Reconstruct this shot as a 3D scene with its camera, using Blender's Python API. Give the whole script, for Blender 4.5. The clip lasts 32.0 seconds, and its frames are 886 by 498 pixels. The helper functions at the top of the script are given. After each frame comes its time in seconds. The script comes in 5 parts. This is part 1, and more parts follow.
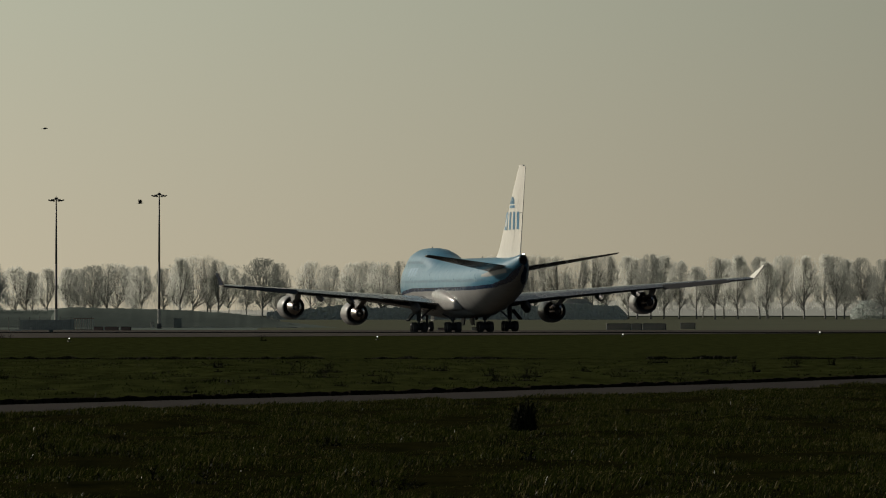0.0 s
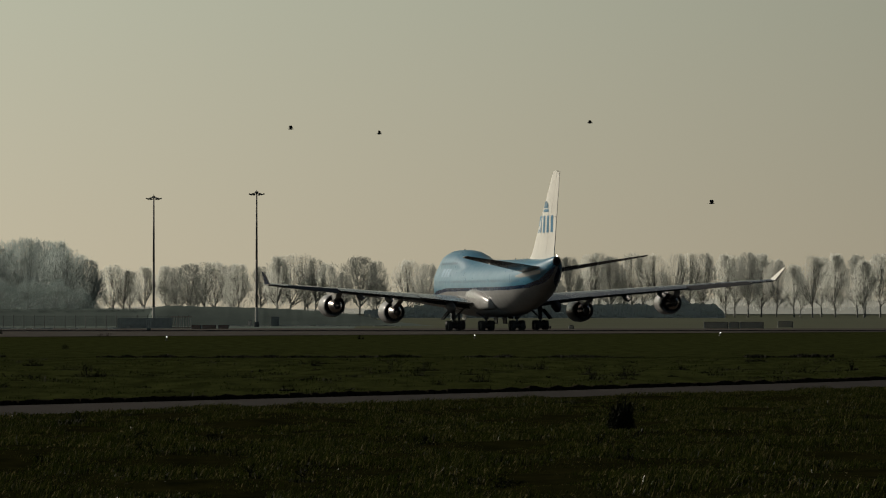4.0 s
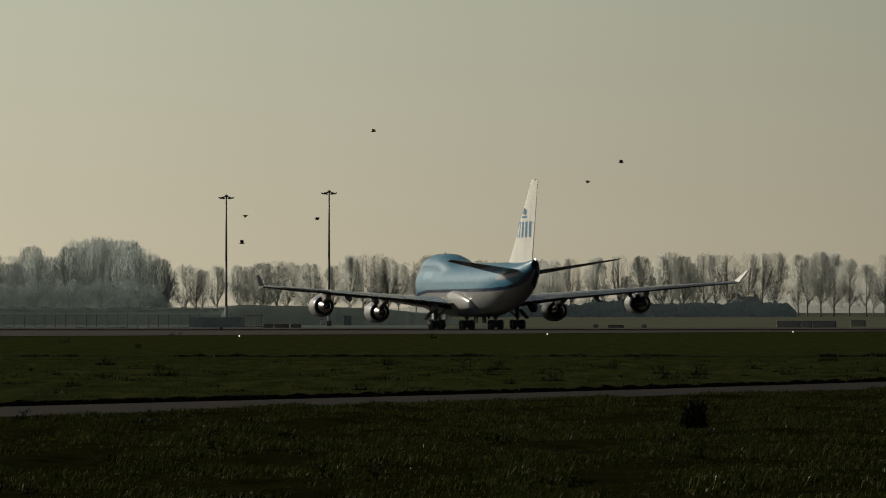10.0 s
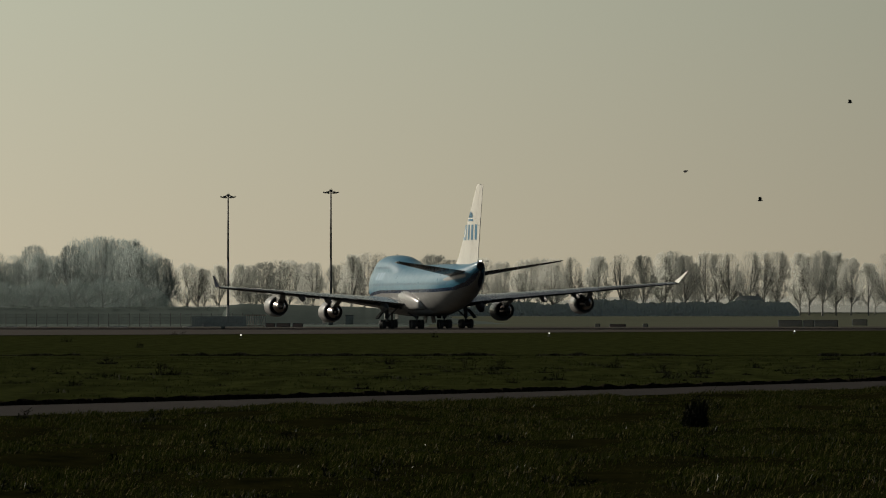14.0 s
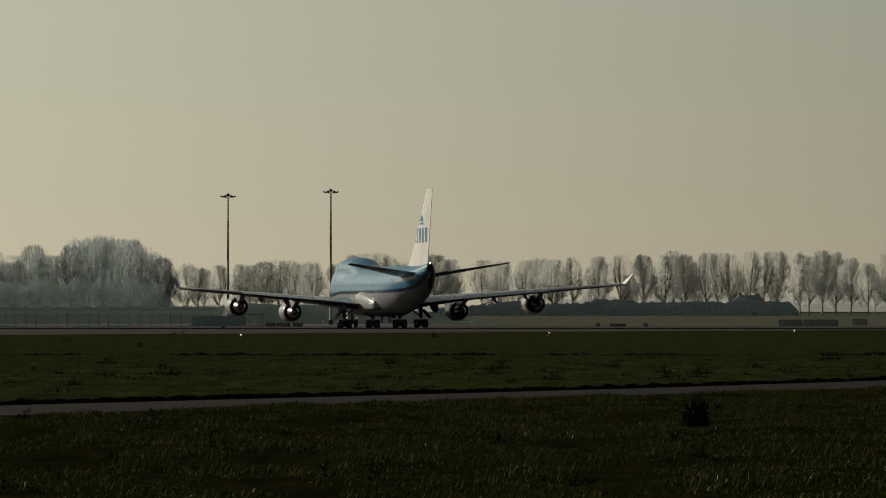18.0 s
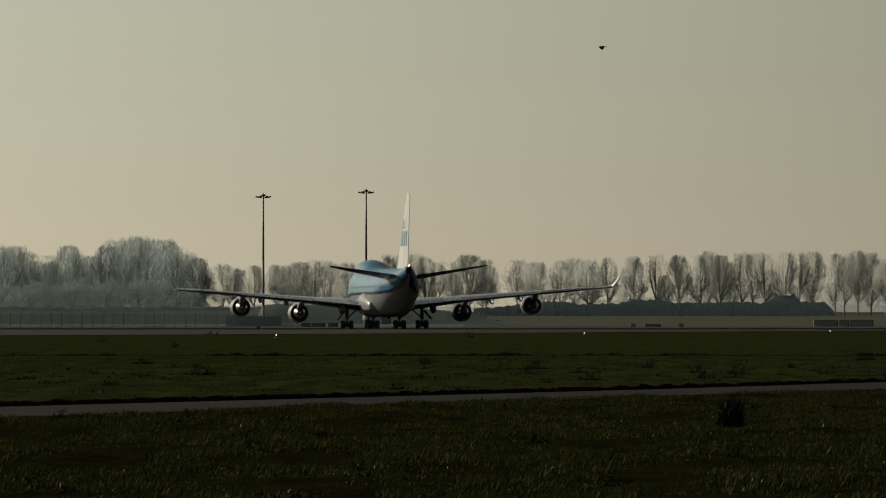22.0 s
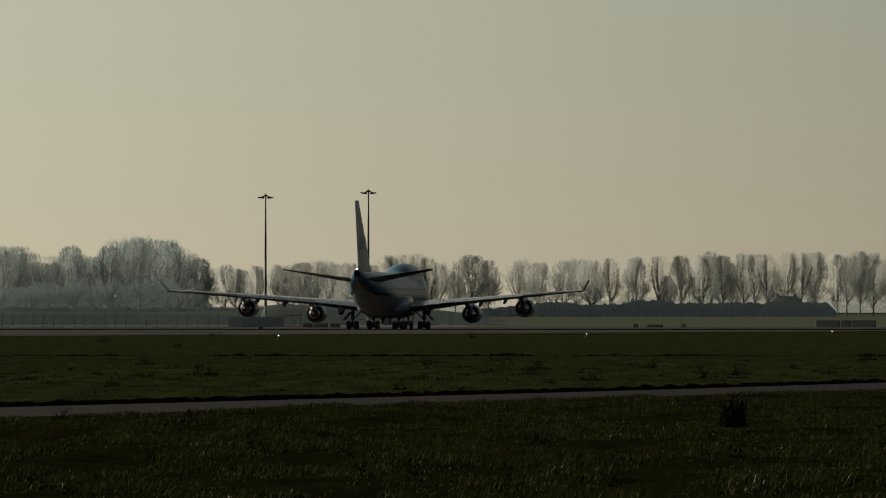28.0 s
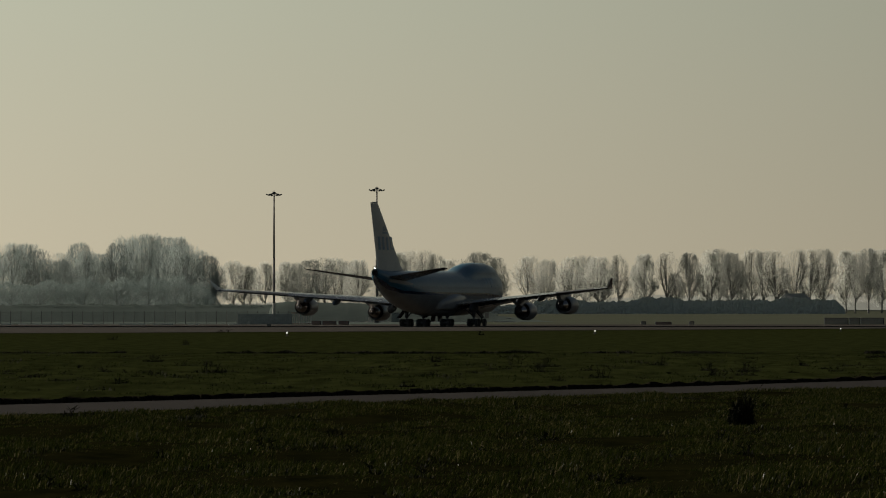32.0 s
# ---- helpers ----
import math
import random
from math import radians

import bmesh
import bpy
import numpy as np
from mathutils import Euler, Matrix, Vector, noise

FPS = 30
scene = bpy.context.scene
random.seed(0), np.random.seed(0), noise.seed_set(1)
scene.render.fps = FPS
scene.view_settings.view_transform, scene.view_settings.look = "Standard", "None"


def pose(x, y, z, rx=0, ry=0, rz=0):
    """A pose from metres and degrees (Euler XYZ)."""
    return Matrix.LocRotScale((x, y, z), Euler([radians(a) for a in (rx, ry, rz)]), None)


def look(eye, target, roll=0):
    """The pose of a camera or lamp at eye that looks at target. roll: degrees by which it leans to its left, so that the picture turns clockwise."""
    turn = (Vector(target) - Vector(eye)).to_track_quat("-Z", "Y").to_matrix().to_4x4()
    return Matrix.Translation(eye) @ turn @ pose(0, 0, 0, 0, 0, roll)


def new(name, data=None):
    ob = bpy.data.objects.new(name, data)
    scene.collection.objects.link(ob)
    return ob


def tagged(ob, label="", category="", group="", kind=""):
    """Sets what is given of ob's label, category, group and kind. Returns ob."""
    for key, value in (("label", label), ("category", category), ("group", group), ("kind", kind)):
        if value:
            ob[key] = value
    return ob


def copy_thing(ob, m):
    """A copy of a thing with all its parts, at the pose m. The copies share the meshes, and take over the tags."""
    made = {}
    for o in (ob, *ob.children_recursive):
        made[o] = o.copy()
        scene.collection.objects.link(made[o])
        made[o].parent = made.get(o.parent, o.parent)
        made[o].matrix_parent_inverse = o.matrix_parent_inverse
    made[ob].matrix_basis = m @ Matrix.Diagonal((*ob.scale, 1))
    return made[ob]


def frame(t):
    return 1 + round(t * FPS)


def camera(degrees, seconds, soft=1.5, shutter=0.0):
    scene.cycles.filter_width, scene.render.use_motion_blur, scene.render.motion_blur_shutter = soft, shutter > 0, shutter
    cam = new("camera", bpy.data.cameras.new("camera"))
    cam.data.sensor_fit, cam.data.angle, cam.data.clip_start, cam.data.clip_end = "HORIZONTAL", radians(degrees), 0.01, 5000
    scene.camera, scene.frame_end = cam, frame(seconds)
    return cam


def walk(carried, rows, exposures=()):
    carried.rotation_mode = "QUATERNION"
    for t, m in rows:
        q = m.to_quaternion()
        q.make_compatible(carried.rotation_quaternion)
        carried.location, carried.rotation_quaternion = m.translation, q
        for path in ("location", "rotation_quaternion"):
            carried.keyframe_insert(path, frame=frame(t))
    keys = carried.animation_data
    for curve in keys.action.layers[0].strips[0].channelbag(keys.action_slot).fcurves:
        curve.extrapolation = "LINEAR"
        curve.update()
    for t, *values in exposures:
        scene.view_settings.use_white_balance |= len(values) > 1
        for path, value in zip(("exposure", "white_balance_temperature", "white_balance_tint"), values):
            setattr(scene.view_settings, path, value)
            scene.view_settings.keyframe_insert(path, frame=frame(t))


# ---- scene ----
EXPOSURE, KELVIN, TINT = 0.0, 6500, 10
EYE = (0.0, 0.0, 2.0)
cam = camera(6.697, 32.0, soft=1.1)
# seconds, tilt and turn of the tripod head in degrees
PAN = [
    (0, 90.5169, -1.3001), (0.5, 90.5169, -1.2084), (1, 90.5105, -1.0802), (1.5, 90.4908, -1.0512),
    (2, 90.4908, -0.9858), (2.5, 90.4908, -0.8417), (3, 90.5039, -0.7304), (3.5, 90.5039, -0.6172),
    (5.5, 90.5103, -0.4517), (6, 90.5120, -0.2913), (6.5, 90.5130, -0.1424), (7, 90.5179, -0.0087),
    (7.5, 90.5152, 0.0475), (8, 90.5081, 0.0644), (8.5, 90.5109, 0.0508), (9, 90.5043, 0.0213),
    (9.5, 90.4983, -0.0087), (10, 90.4977, -0.0153), (10.5, 90.4961, -0.0245), (11, 90.4961, -0.0197),
    (11.5, 90.4950, -0.0005), (12, 90.4944, -0.0016), (12.5, 90.4912, -0.0011), (13, 90.4917, 0.0000),
    (13.5, 90.4917, 0.0006), (14, 90.4912, -0.0016), (14.5, 90.4912, -0.0027), (16.5, 90.4912, -0.0038),
    (17, 90.4906, -0.0027), (17.5, 90.4901, -0.0027), (18, 90.4879, -0.0022), (18.5, 90.4874, -0.0022),
    (19, 90.4912, 0.0126), (19.5, 90.4917, 0.0458), (20, 90.4960, 0.1386), (20.5, 90.4977, 0.2564),
    (21, 90.4955, 0.2684), (21.5, 90.4944, 0.2690), (22, 90.4906, 0.2652), (22.5, 90.4895, 0.2553),
    (23, 90.4874, 0.2531), (23.5, 90.4879, 0.2537), (24, 90.4879, 0.2505), (24.5, 90.4912, 0.2537),
    (25, 90.4917, 0.2537), (25.5, 90.4923, 0.2515), (27.5, 90.4912, 0.2597), (28, 90.4944, 0.2821),
    (28.5, 90.4966, 0.3410), (29, 90.4863, 0.3329), (29.5, 90.4852, 0.3318), (30, 90.4780, 0.3307),
    (30.5, 90.4710, 0.3302), (31, 90.4720, 0.3350), (31.5, 90.4737, 0.3394), (32, 90.4737, 0.3459),
]
walk(cam, [(t, pose(*EYE, tilt, 0, turn)) for t, tilt, turn in PAN],
     exposures=[(0.0, EXPOSURE, KELVIN, TINT), (32.0, EXPOSURE, KELVIN, TINT)])

# ---- daylight: a hazy morning, low sun to the left and a little ahead ----
SUN_AZ, SUN_EL = 53.0, 23.0
world = bpy.data.worlds.new("sky")
scene.world = world
world.use_nodes = True
wn, wl = world.node_tree.nodes, world.node_tree.links
sky = wn.new("ShaderNodeTexSky")
sky.sky_type, sky.sun_disc = "NISHITA", False
sky.sun_elevation, sky.sun_rotation = radians(SUN_EL), radians(-SUN_AZ)
sky.altitude, sky.air_density, sky.dust_density, sky.ozone_density = 0.0, 1.0, 2.5, 1.0
tint = wn.new("ShaderNodeMix")
tint.data_type, tint.blend_type = "RGBA", "MULTIPLY"
tint.inputs[0].default_value, tint.inputs[7].default_value = 1.0, (1.0, 0.97, 0.88, 1)
wl.new(sky.outputs[0], tint.inputs[6])
wl.new(tint.outputs[2], wn["Background"].inputs[0])
wn["Background"].inputs[1].default_value = 0.019

sun = new("sun", bpy.data.lights.new("sun", "SUN"))
sun.data.energy, sun.data.angle, sun.data.color = 3.9, radians(1.0), (1.0, 0.91, 0.78)
az, el = radians(SUN_AZ), radians(SUN_EL)
sun.matrix_world = look((0, 0, 0), (math.sin(az) * math.cos(el), -math.cos(az) * math.cos(el), -math.sin(el)))


def build_sky_backdrop():
    """The hazy lower sky far behind everything: brightest towards the sun, paling upwards."""
    m = bpy.data.materials.new("haze_sky")
    m.use_nodes = True
    n, l = m.node_tree.nodes, m.node_tree.links
    n.remove(n["Principled BSDF"])
    em, tc, sep = n.new("ShaderNodeEmission"), n.new("ShaderNodeTexCoord"), n.new("ShaderNodeSeparateXYZ")
    l.new(tc.outputs["Object"], sep.inputs[0])
    up = n.new("ShaderNodeMapRange")
    up.inputs["From Min"].default_value, up.inputs["From Max"].default_value = 0.0, 900.0
    l.new(sep.outputs["Z"], up.inputs["Value"])
    ramp = n.new("ShaderNodeValToRGB")
    e = ramp.color_ramp.elements
    e[0].position, e[0].color = 0.0, (*SKY_LOW, 1)
    e[1].position, e[1].color = 1.0, (0.30, 0.33, 0.29, 1)
    mid = e.new(0.23)
    mid.color = (*SKY_MID, 1)
    l.new(up.outputs[0], ramp.inputs[0])
    side = n.new("ShaderNodeMapRange")
    side.inputs["From Min"].default_value, side.inputs["From Max"].default_value = -700.0, 1000.0
    side.inputs["To Min"].default_value, side.inputs["To Max"].default_value = 1.1 + 700 * SKY_SIDE, 1.1 - 1000 * SKY_SIDE
    l.new(sep.outputs["X"], side.inputs["Value"])
    # away from the sun the haze turns to a cooler, bluer sky
    away, cool = n.new("ShaderNodeMapRange"), n.new("ShaderNodeMix")
    away.inputs["From Min"].default_value, away.inputs["From Max"].default_value = 4000.0, -2500.0
    l.new(sep.outputs["Y"], away.inputs["Value"])
    cool.data_type = "RGBA"
    cool.inputs[7].default_value = (0.30, 0.365, 0.395, 1)
    l.new(away.outputs[0], cool.inputs[0])
    l.new(ramp.outputs[0], cool.inputs[6])
    l.new(cool.outputs[2], em.inputs["Color"])
    l.new(side.outputs[0], em.inputs["Strength"])
    l.new(em.outputs[0], n["Material Output"].inputs[0])
    me, verts, faces, k = bpy.data.meshes.new("sky_backdrop"), [], [], 120
    for i in range(k):
        a = math.tau * i / k
        verts += [(4750 * math.sin(a), 4750 * math.cos(a), -8.0), (4750 * math.sin(a), 4750 * math.cos(a), 900.0)]
    faces = [(2 * i, 2 * ((i + 1) % k), 2 * ((i + 1) % k) + 1, 2 * i + 1) for i in range(k)]
    me.from_pydata(verts, [], faces)
    me.materials.append(m)
    tagged(new("backdrop", me), "pale beige hazy lower sky all round", "sky", kind="structure")


def build_far_woods():
    """The last lines of woods at the foot of the sky, their haze put into a pale glow."""
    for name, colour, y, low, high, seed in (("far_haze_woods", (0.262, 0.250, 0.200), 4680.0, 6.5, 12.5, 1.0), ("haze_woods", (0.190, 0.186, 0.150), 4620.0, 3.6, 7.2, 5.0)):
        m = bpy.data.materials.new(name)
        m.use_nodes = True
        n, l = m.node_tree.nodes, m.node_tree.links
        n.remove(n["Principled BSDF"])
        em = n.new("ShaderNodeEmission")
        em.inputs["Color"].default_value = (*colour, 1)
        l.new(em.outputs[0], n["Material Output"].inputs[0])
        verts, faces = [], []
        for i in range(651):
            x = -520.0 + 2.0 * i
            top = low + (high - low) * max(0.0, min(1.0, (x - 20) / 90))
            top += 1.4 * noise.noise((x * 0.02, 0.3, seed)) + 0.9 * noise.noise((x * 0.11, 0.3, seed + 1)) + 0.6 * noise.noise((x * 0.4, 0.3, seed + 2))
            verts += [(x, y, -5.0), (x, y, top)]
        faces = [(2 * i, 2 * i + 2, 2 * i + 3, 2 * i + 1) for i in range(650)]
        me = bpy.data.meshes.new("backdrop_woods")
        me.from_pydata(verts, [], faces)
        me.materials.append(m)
        tagged(new("backdrop", me), "pale line of woods at the horizon, haze put into its glow", "woods", kind="structure")


build_far_woods()
SKY_LOW, SKY_MID, SKY_SIDE = (0.415, 0.362, 0.260), (0.365, 0.370, 0.285), 0.00074
build_sky_backdrop()


# ---- materials ----
def material(name, colour, rough=0.6, metal=0.0, other=None, scale=1.0, fine=12.0, mix=0.5, bump=0.0, coords="Object",
             coat=0.0, spec=0.5, random_tint=0.0, stretch=(1, 1, 1), bump_scale=None, bump_dist=0.02):
    """A surface with variation at two scales (metres per blotch: scale, and fine grain)."""
    m = bpy.data.materials.new(name)
    m.use_nodes = True
    n, l = m.node_tree.nodes, m.node_tree.links
    b = n["Principled BSDF"]
    b.inputs["Metallic"].default_value = metal
    b.inputs["Coat Weight"].default_value = coat
    b.inputs["Coat Roughness"].default_value = 0.08
    b.inputs["Specular IOR Level"].default_value = spec
    other = other or tuple(c * 0.72 for c in colour)
    tc, mp = n.new("ShaderNodeTexCoord"), n.new("ShaderNodeMapping")
    mp.inputs["Scale"].default_value = stretch
    l.new(tc.outputs[coords], mp.inputs[0])
    big, small = n.new("ShaderNodeTexNoise"), n.new("ShaderNodeTexNoise")
    big.inputs["Scale"].default_value, big.inputs["Detail"].default_value = 1.0 / scale, 4.0
    small.inputs["Scale"].default_value, small.inputs["Detail"].default_value = fine, 3.0
    l.new(mp.outputs[0], big.inputs["Vector"])
    l.new(mp.outputs[0], small.inputs["Vector"])
    add = n.new("ShaderNodeMath")
    add.operation = "MULTIPLY_ADD"
    add.inputs[1].default_value = 0.4
    l.new(small.outputs[0], add.inputs[0])
    l.new(big.outputs[0], add.inputs[2])
    ramp = n.new("ShaderNodeMapRange")
    ramp.inputs["From Min"].default_value, ramp.inputs["From Max"].default_value = 0.45, 0.95
    l.new(add.outputs[0], ramp.inputs["Value"])
    mixc = n.new("ShaderNodeMix")
    mixc.data_type = "RGBA"
    mixc.inputs[6].default_value, mixc.inputs[7].default_value = (*colour, 1), (*other, 1)
    scalef = n.new("ShaderNodeMath")
    scalef.operation = "MULTIPLY"
    scalef.inputs[1].default_value = mix * 2
    scalef.use_clamp = True
    l.new(ramp.outputs[0], scalef.inputs[0])
    l.new(scalef.outputs[0], mixc.inputs[0])
    last = mixc.outputs[2]
    if random_tint:
        info, hsv, mr = n.new("ShaderNodeObjectInfo"), n.new("ShaderNodeHueSaturation"), n.new("ShaderNodeMapRange")
        mr.inputs["To Min"].default_value, mr.inputs["To Max"].default_value = 1 - random_tint, 1 + random_tint
        l.new(info.outputs["Random"], mr.inputs["Value"])
        l.new(mr.outputs[0], hsv.inputs["Value"])
        l.new(last, hsv.inputs["Color"])
        last = hsv.outputs[0]
    l.new(last, b.inputs["Base Color"])
    rr = n.new("ShaderNodeMapRange")
    rr.inputs["To Min"].default_value, rr.inputs["To Max"].default_value = max(0.02, rough - 0.08), min(1.0, rough + 0.1)
    l.new(small.outputs[0], rr.inputs["Value"])
    l.new(rr.outputs[0], b.inputs["Roughness"])
    if bump:
        bp = n.new("ShaderNodeBump")
        bp.inputs["Strength"].default_value, bp.inputs["Distance"].default_value = bump, bump_dist
        if bump_scale:
            bn = n.new("ShaderNodeTexNoise")
            bn.inputs["Scale"].default_value, bn.inputs["Detail"].default_value = bump_scale, 4.0
            l.new(mp.outputs[0], bn.inputs["Vector"])
            l.new(bn.outputs[0], bp.inputs["Height"])
        else:
            l.new(small.outputs[0], bp.inputs["Height"])
        l.new(bp.outputs[0], b.inputs["Normal"])
    return m


def glow(name, colour, strength):
    m = material(name, colour, 0.3)
    b = m.node_tree.nodes["Principled BSDF"]
    b.inputs["Emission Color"].default_value = (*colour, 1)
    b.inputs["Emission Strength"].default_value = strength
    return m


def leafy(name, colour, other, see_through=0.35, scale=1.0, rough=0.5, tint=0.0, warm=True):
    """Thin leaves and blades: a surface that also lets light through."""
    m = material(name, colour, rough, other=other, scale=scale, fine=6.0, random_tint=tint)
    n, l = m.node_tree.nodes, m.node_tree.links
    b, out = n["Principled BSDF"], n["Material Output"]
    tr, mx = n.new("ShaderNodeBsdfTranslucent"), n.new("ShaderNodeMixShader")
    tr.inputs[0].default_value = (colour[0] * 1.3, colour[1] * 1.3, colour[2] * 0.9, 1) if warm else (*colour, 1)
    mx.inputs[0].default_value = see_through
    l.new(b.outputs[0], mx.inputs[1])
    l.new(tr.outputs[0], mx.inputs[2])
    l.new(mx.outputs[0], out.inputs[0])
    return m


# Near-black soil: the shade between grass clumps is put into the colour.
GRASS_SOIL = material("shaded_grass_ground", (0.0042, 0.0050, 0.0018), 0.95, other=(0.0135, 0.0132, 0.0040), scale=0.7, fine=5.0, bump=0.6, bump_scale=4.0, bump_dist=0.06, spec=0.0, stretch=(1, 0.4, 1))
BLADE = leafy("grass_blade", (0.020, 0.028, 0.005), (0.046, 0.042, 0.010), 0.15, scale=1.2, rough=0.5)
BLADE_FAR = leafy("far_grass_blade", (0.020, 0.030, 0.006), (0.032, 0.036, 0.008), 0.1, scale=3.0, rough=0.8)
BLADE.node_tree.nodes["Principled BSDF"].inputs["Specular IOR Level"].default_value = 0.12
def wet_blades(m, share_, gloss):
    """A small share of the blades is wet and glossy."""
    n, l = m.node_tree.nodes, m.node_tree.links
    geo, cmp, mr = n.new("ShaderNodeNewGeometry"), n.new("ShaderNodeMath"), n.new("ShaderNodeMapRange")
    cmp.operation, cmp.inputs[1].default_value = "GREATER_THAN", 1.0 - share_
    l.new(geo.outputs["Random Per Island"], cmp.inputs[0])
    l.new(cmp.outputs[0], mr.inputs["Value"])
    mr.inputs["To Min"].default_value, mr.inputs["To Max"].default_value = 0.0, gloss
    l.new(mr.outputs[0], n["Principled BSDF"].inputs["Specular IOR Level"])


def mixed_blades(m, shades):
    """Each blade takes one of several shades of green and straw."""
    n, l = m.node_tree.nodes, m.node_tree.links
    geo, ramp = n.new("ShaderNodeNewGeometry"), n.new("ShaderNodeValToRGB")
    ramp.color_ramp.interpolation = "CONSTANT"
    e = ramp.color_ramp.elements
    e[0].position, e[0].color = 0.0, (*shades[0][1], 1)
    e[1].position, e[1].color = shades[1][0], (*shades[1][1], 1)
    for at, colour in shades[2:]:
        e.new(at).color = (*colour, 1)
    shift = n.new("ShaderNodeMath")
    shift.operation, shift.inputs[1].default_value = "MULTIPLY", 7.31
    wrap = n.new("ShaderNodeMath")
    wrap.operation, wrap.inputs[1].default_value = "MODULO", 1.0
    l.new(geo.outputs["Random Per Island"], shift.inputs[0])
    l.new(shift.outputs[0], wrap.inputs[0])
    l.new(wrap.outputs[0], ramp.inputs[0])
    l.new(ramp.outputs[0], n["Principled BSDF"].inputs["Base Color"])


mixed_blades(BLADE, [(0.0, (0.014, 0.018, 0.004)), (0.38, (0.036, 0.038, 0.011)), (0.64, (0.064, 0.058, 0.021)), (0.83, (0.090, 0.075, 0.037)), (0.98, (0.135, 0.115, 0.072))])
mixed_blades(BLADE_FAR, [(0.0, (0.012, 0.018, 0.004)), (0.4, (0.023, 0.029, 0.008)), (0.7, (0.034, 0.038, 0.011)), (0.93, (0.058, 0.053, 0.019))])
wet_blades(BLADE, 0.006, 0.7)
wet_blades(BLADE_FAR, 0.003, 0.4)
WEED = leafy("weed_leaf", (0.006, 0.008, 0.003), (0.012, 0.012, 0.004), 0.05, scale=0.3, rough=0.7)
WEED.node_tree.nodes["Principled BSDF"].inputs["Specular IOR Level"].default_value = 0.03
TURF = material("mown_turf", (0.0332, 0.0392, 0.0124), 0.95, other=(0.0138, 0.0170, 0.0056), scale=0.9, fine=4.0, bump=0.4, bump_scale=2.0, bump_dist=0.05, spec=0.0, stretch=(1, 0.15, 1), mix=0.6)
ASPHALT = material("asphalt", (0.0140, 0.0106, 0.0081), 0.95, other=(0.0084, 0.0064, 0.0050), scale=2.0, fine=20.0, bump=0.3, spec=0.05, stretch=(1, 0.15, 1))
PAVING = material("taxiway_concrete", (0.0375, 0.0315, 0.0245), 0.95, other=(0.026, 0.022, 0.0172), scale=14.0, fine=2.0, bump=0.2, spec=0.05)
# Far field set paler than the near turf, haze put into its colour.
FIELD = material("hazed_far_field", (0.096, 0.104, 0.074), 0.95, other=(0.078, 0.085, 0.062), scale=30.0, fine=0.5, bump=0.3, spec=0.0)
LINE = material("dark_edge", (0.02, 0.02, 0.018), 0.9, scale=3.0)
# Grove bark, twigs and brush are paled: the haze is put into their colour.
GROVEBARK = material("hazed_grove_bark", (0.28, 0.30, 0.285), 0.9, scale=1.5, fine=8.0, bump=0.4, random_tint=0.06)
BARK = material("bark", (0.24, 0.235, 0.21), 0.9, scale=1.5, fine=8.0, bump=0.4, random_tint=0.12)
GROVE = leafy("hazed_undergrowth", (0.47, 0.515, 0.485), (0.43, 0.47, 0.445), 0.65, scale=6.0, rough=0.9, warm=False)
GROVETWIG = leafy("hazed_grove_twigs", (0.372, 0.423, 0.400), (0.343, 0.388, 0.368), 0.6, scale=4.0, rough=0.9, tint=0.04, warm=False)
# Far poplar twigs are set pale grey, haze put into their colour.
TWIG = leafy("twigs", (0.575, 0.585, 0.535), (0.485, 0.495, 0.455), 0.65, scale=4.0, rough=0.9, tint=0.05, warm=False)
# Scrub on the far bank: haze is put into this cool green.
SHRUB = leafy("hazed_shrub_leaf", (0.118, 0.143, 0.130), (0.100, 0.122, 0.111), 0.5, scale=3.0, rough=0.8, warm=False)
UNDERWOOD = leafy("hazed_underwood", (0.248, 0.303, 0.288), (0.232, 0.282, 0.268), 0.65, scale=6.0, rough=0.9, warm=False)
# Far lighter than foliage: the haze over the hedge is in this colour.
HEDGE = leafy("hazed_hedge", (0.57, 0.60, 0.54), (0.48, 0.50, 0.455), 0.12, scale=1.2, rough=0.9, warm=False)
for _m in (GROVE, UNDERWOOD, TWIG, GROVETWIG, SHRUB, HEDGE):
    _m.node_tree.nodes["Principled BSDF"].inputs["Specular IOR Level"].default_value = 0.0
# Bank greens paled and cooled, so that the haze is in the colour.
BERM = material("hazed_berm_grass", (0.120, 0.146, 0.130), 0.95, other=(0.098, 0.120, 0.107), scale=9.0, fine=1.5, bump=0.3, bump_scale=0.8, bump_dist=0.1, spec=0.0)
BANKDARK = material("hazed_bank_scrub", (0.110, 0.134, 0.120), 0.95, other=(0.090, 0.110, 0.099), scale=4.0, fine=1.5, bump=0.3, bump_scale=0.9, bump_dist=0.1, spec=0.0)
THICKET = material("hazed_grove_floor", (0.42, 0.46, 0.44), 0.95, other=(0.36, 0.39, 0.38), scale=4.0, fine=1.0, bump=0.6, bump_scale=1.0, bump_dist=0.4, spec=0.0)
GALV = material("galvanised_steel", (0.09, 0.095, 0.095), 0.7, 0.2, scale=1.0, fine=6.0)
MASTGREY = material("mast_dark_paint", (0.055, 0.052, 0.048), 0.6, 0.0, scale=1.0, fine=6.0)
# Soil of the cut verge, darkened to carry the shade on its face.
SOIL = material("shaded_verge_soil", (0.020, 0.018, 0.012), 0.95, scale=0.5, fine=6.0, bump=0.6, bump_dist=0.03, spec=0.0)
DARKMETAL = material("dark_metal", (0.05, 0.05, 0.05), 0.5, 0.6, scale=0.5)
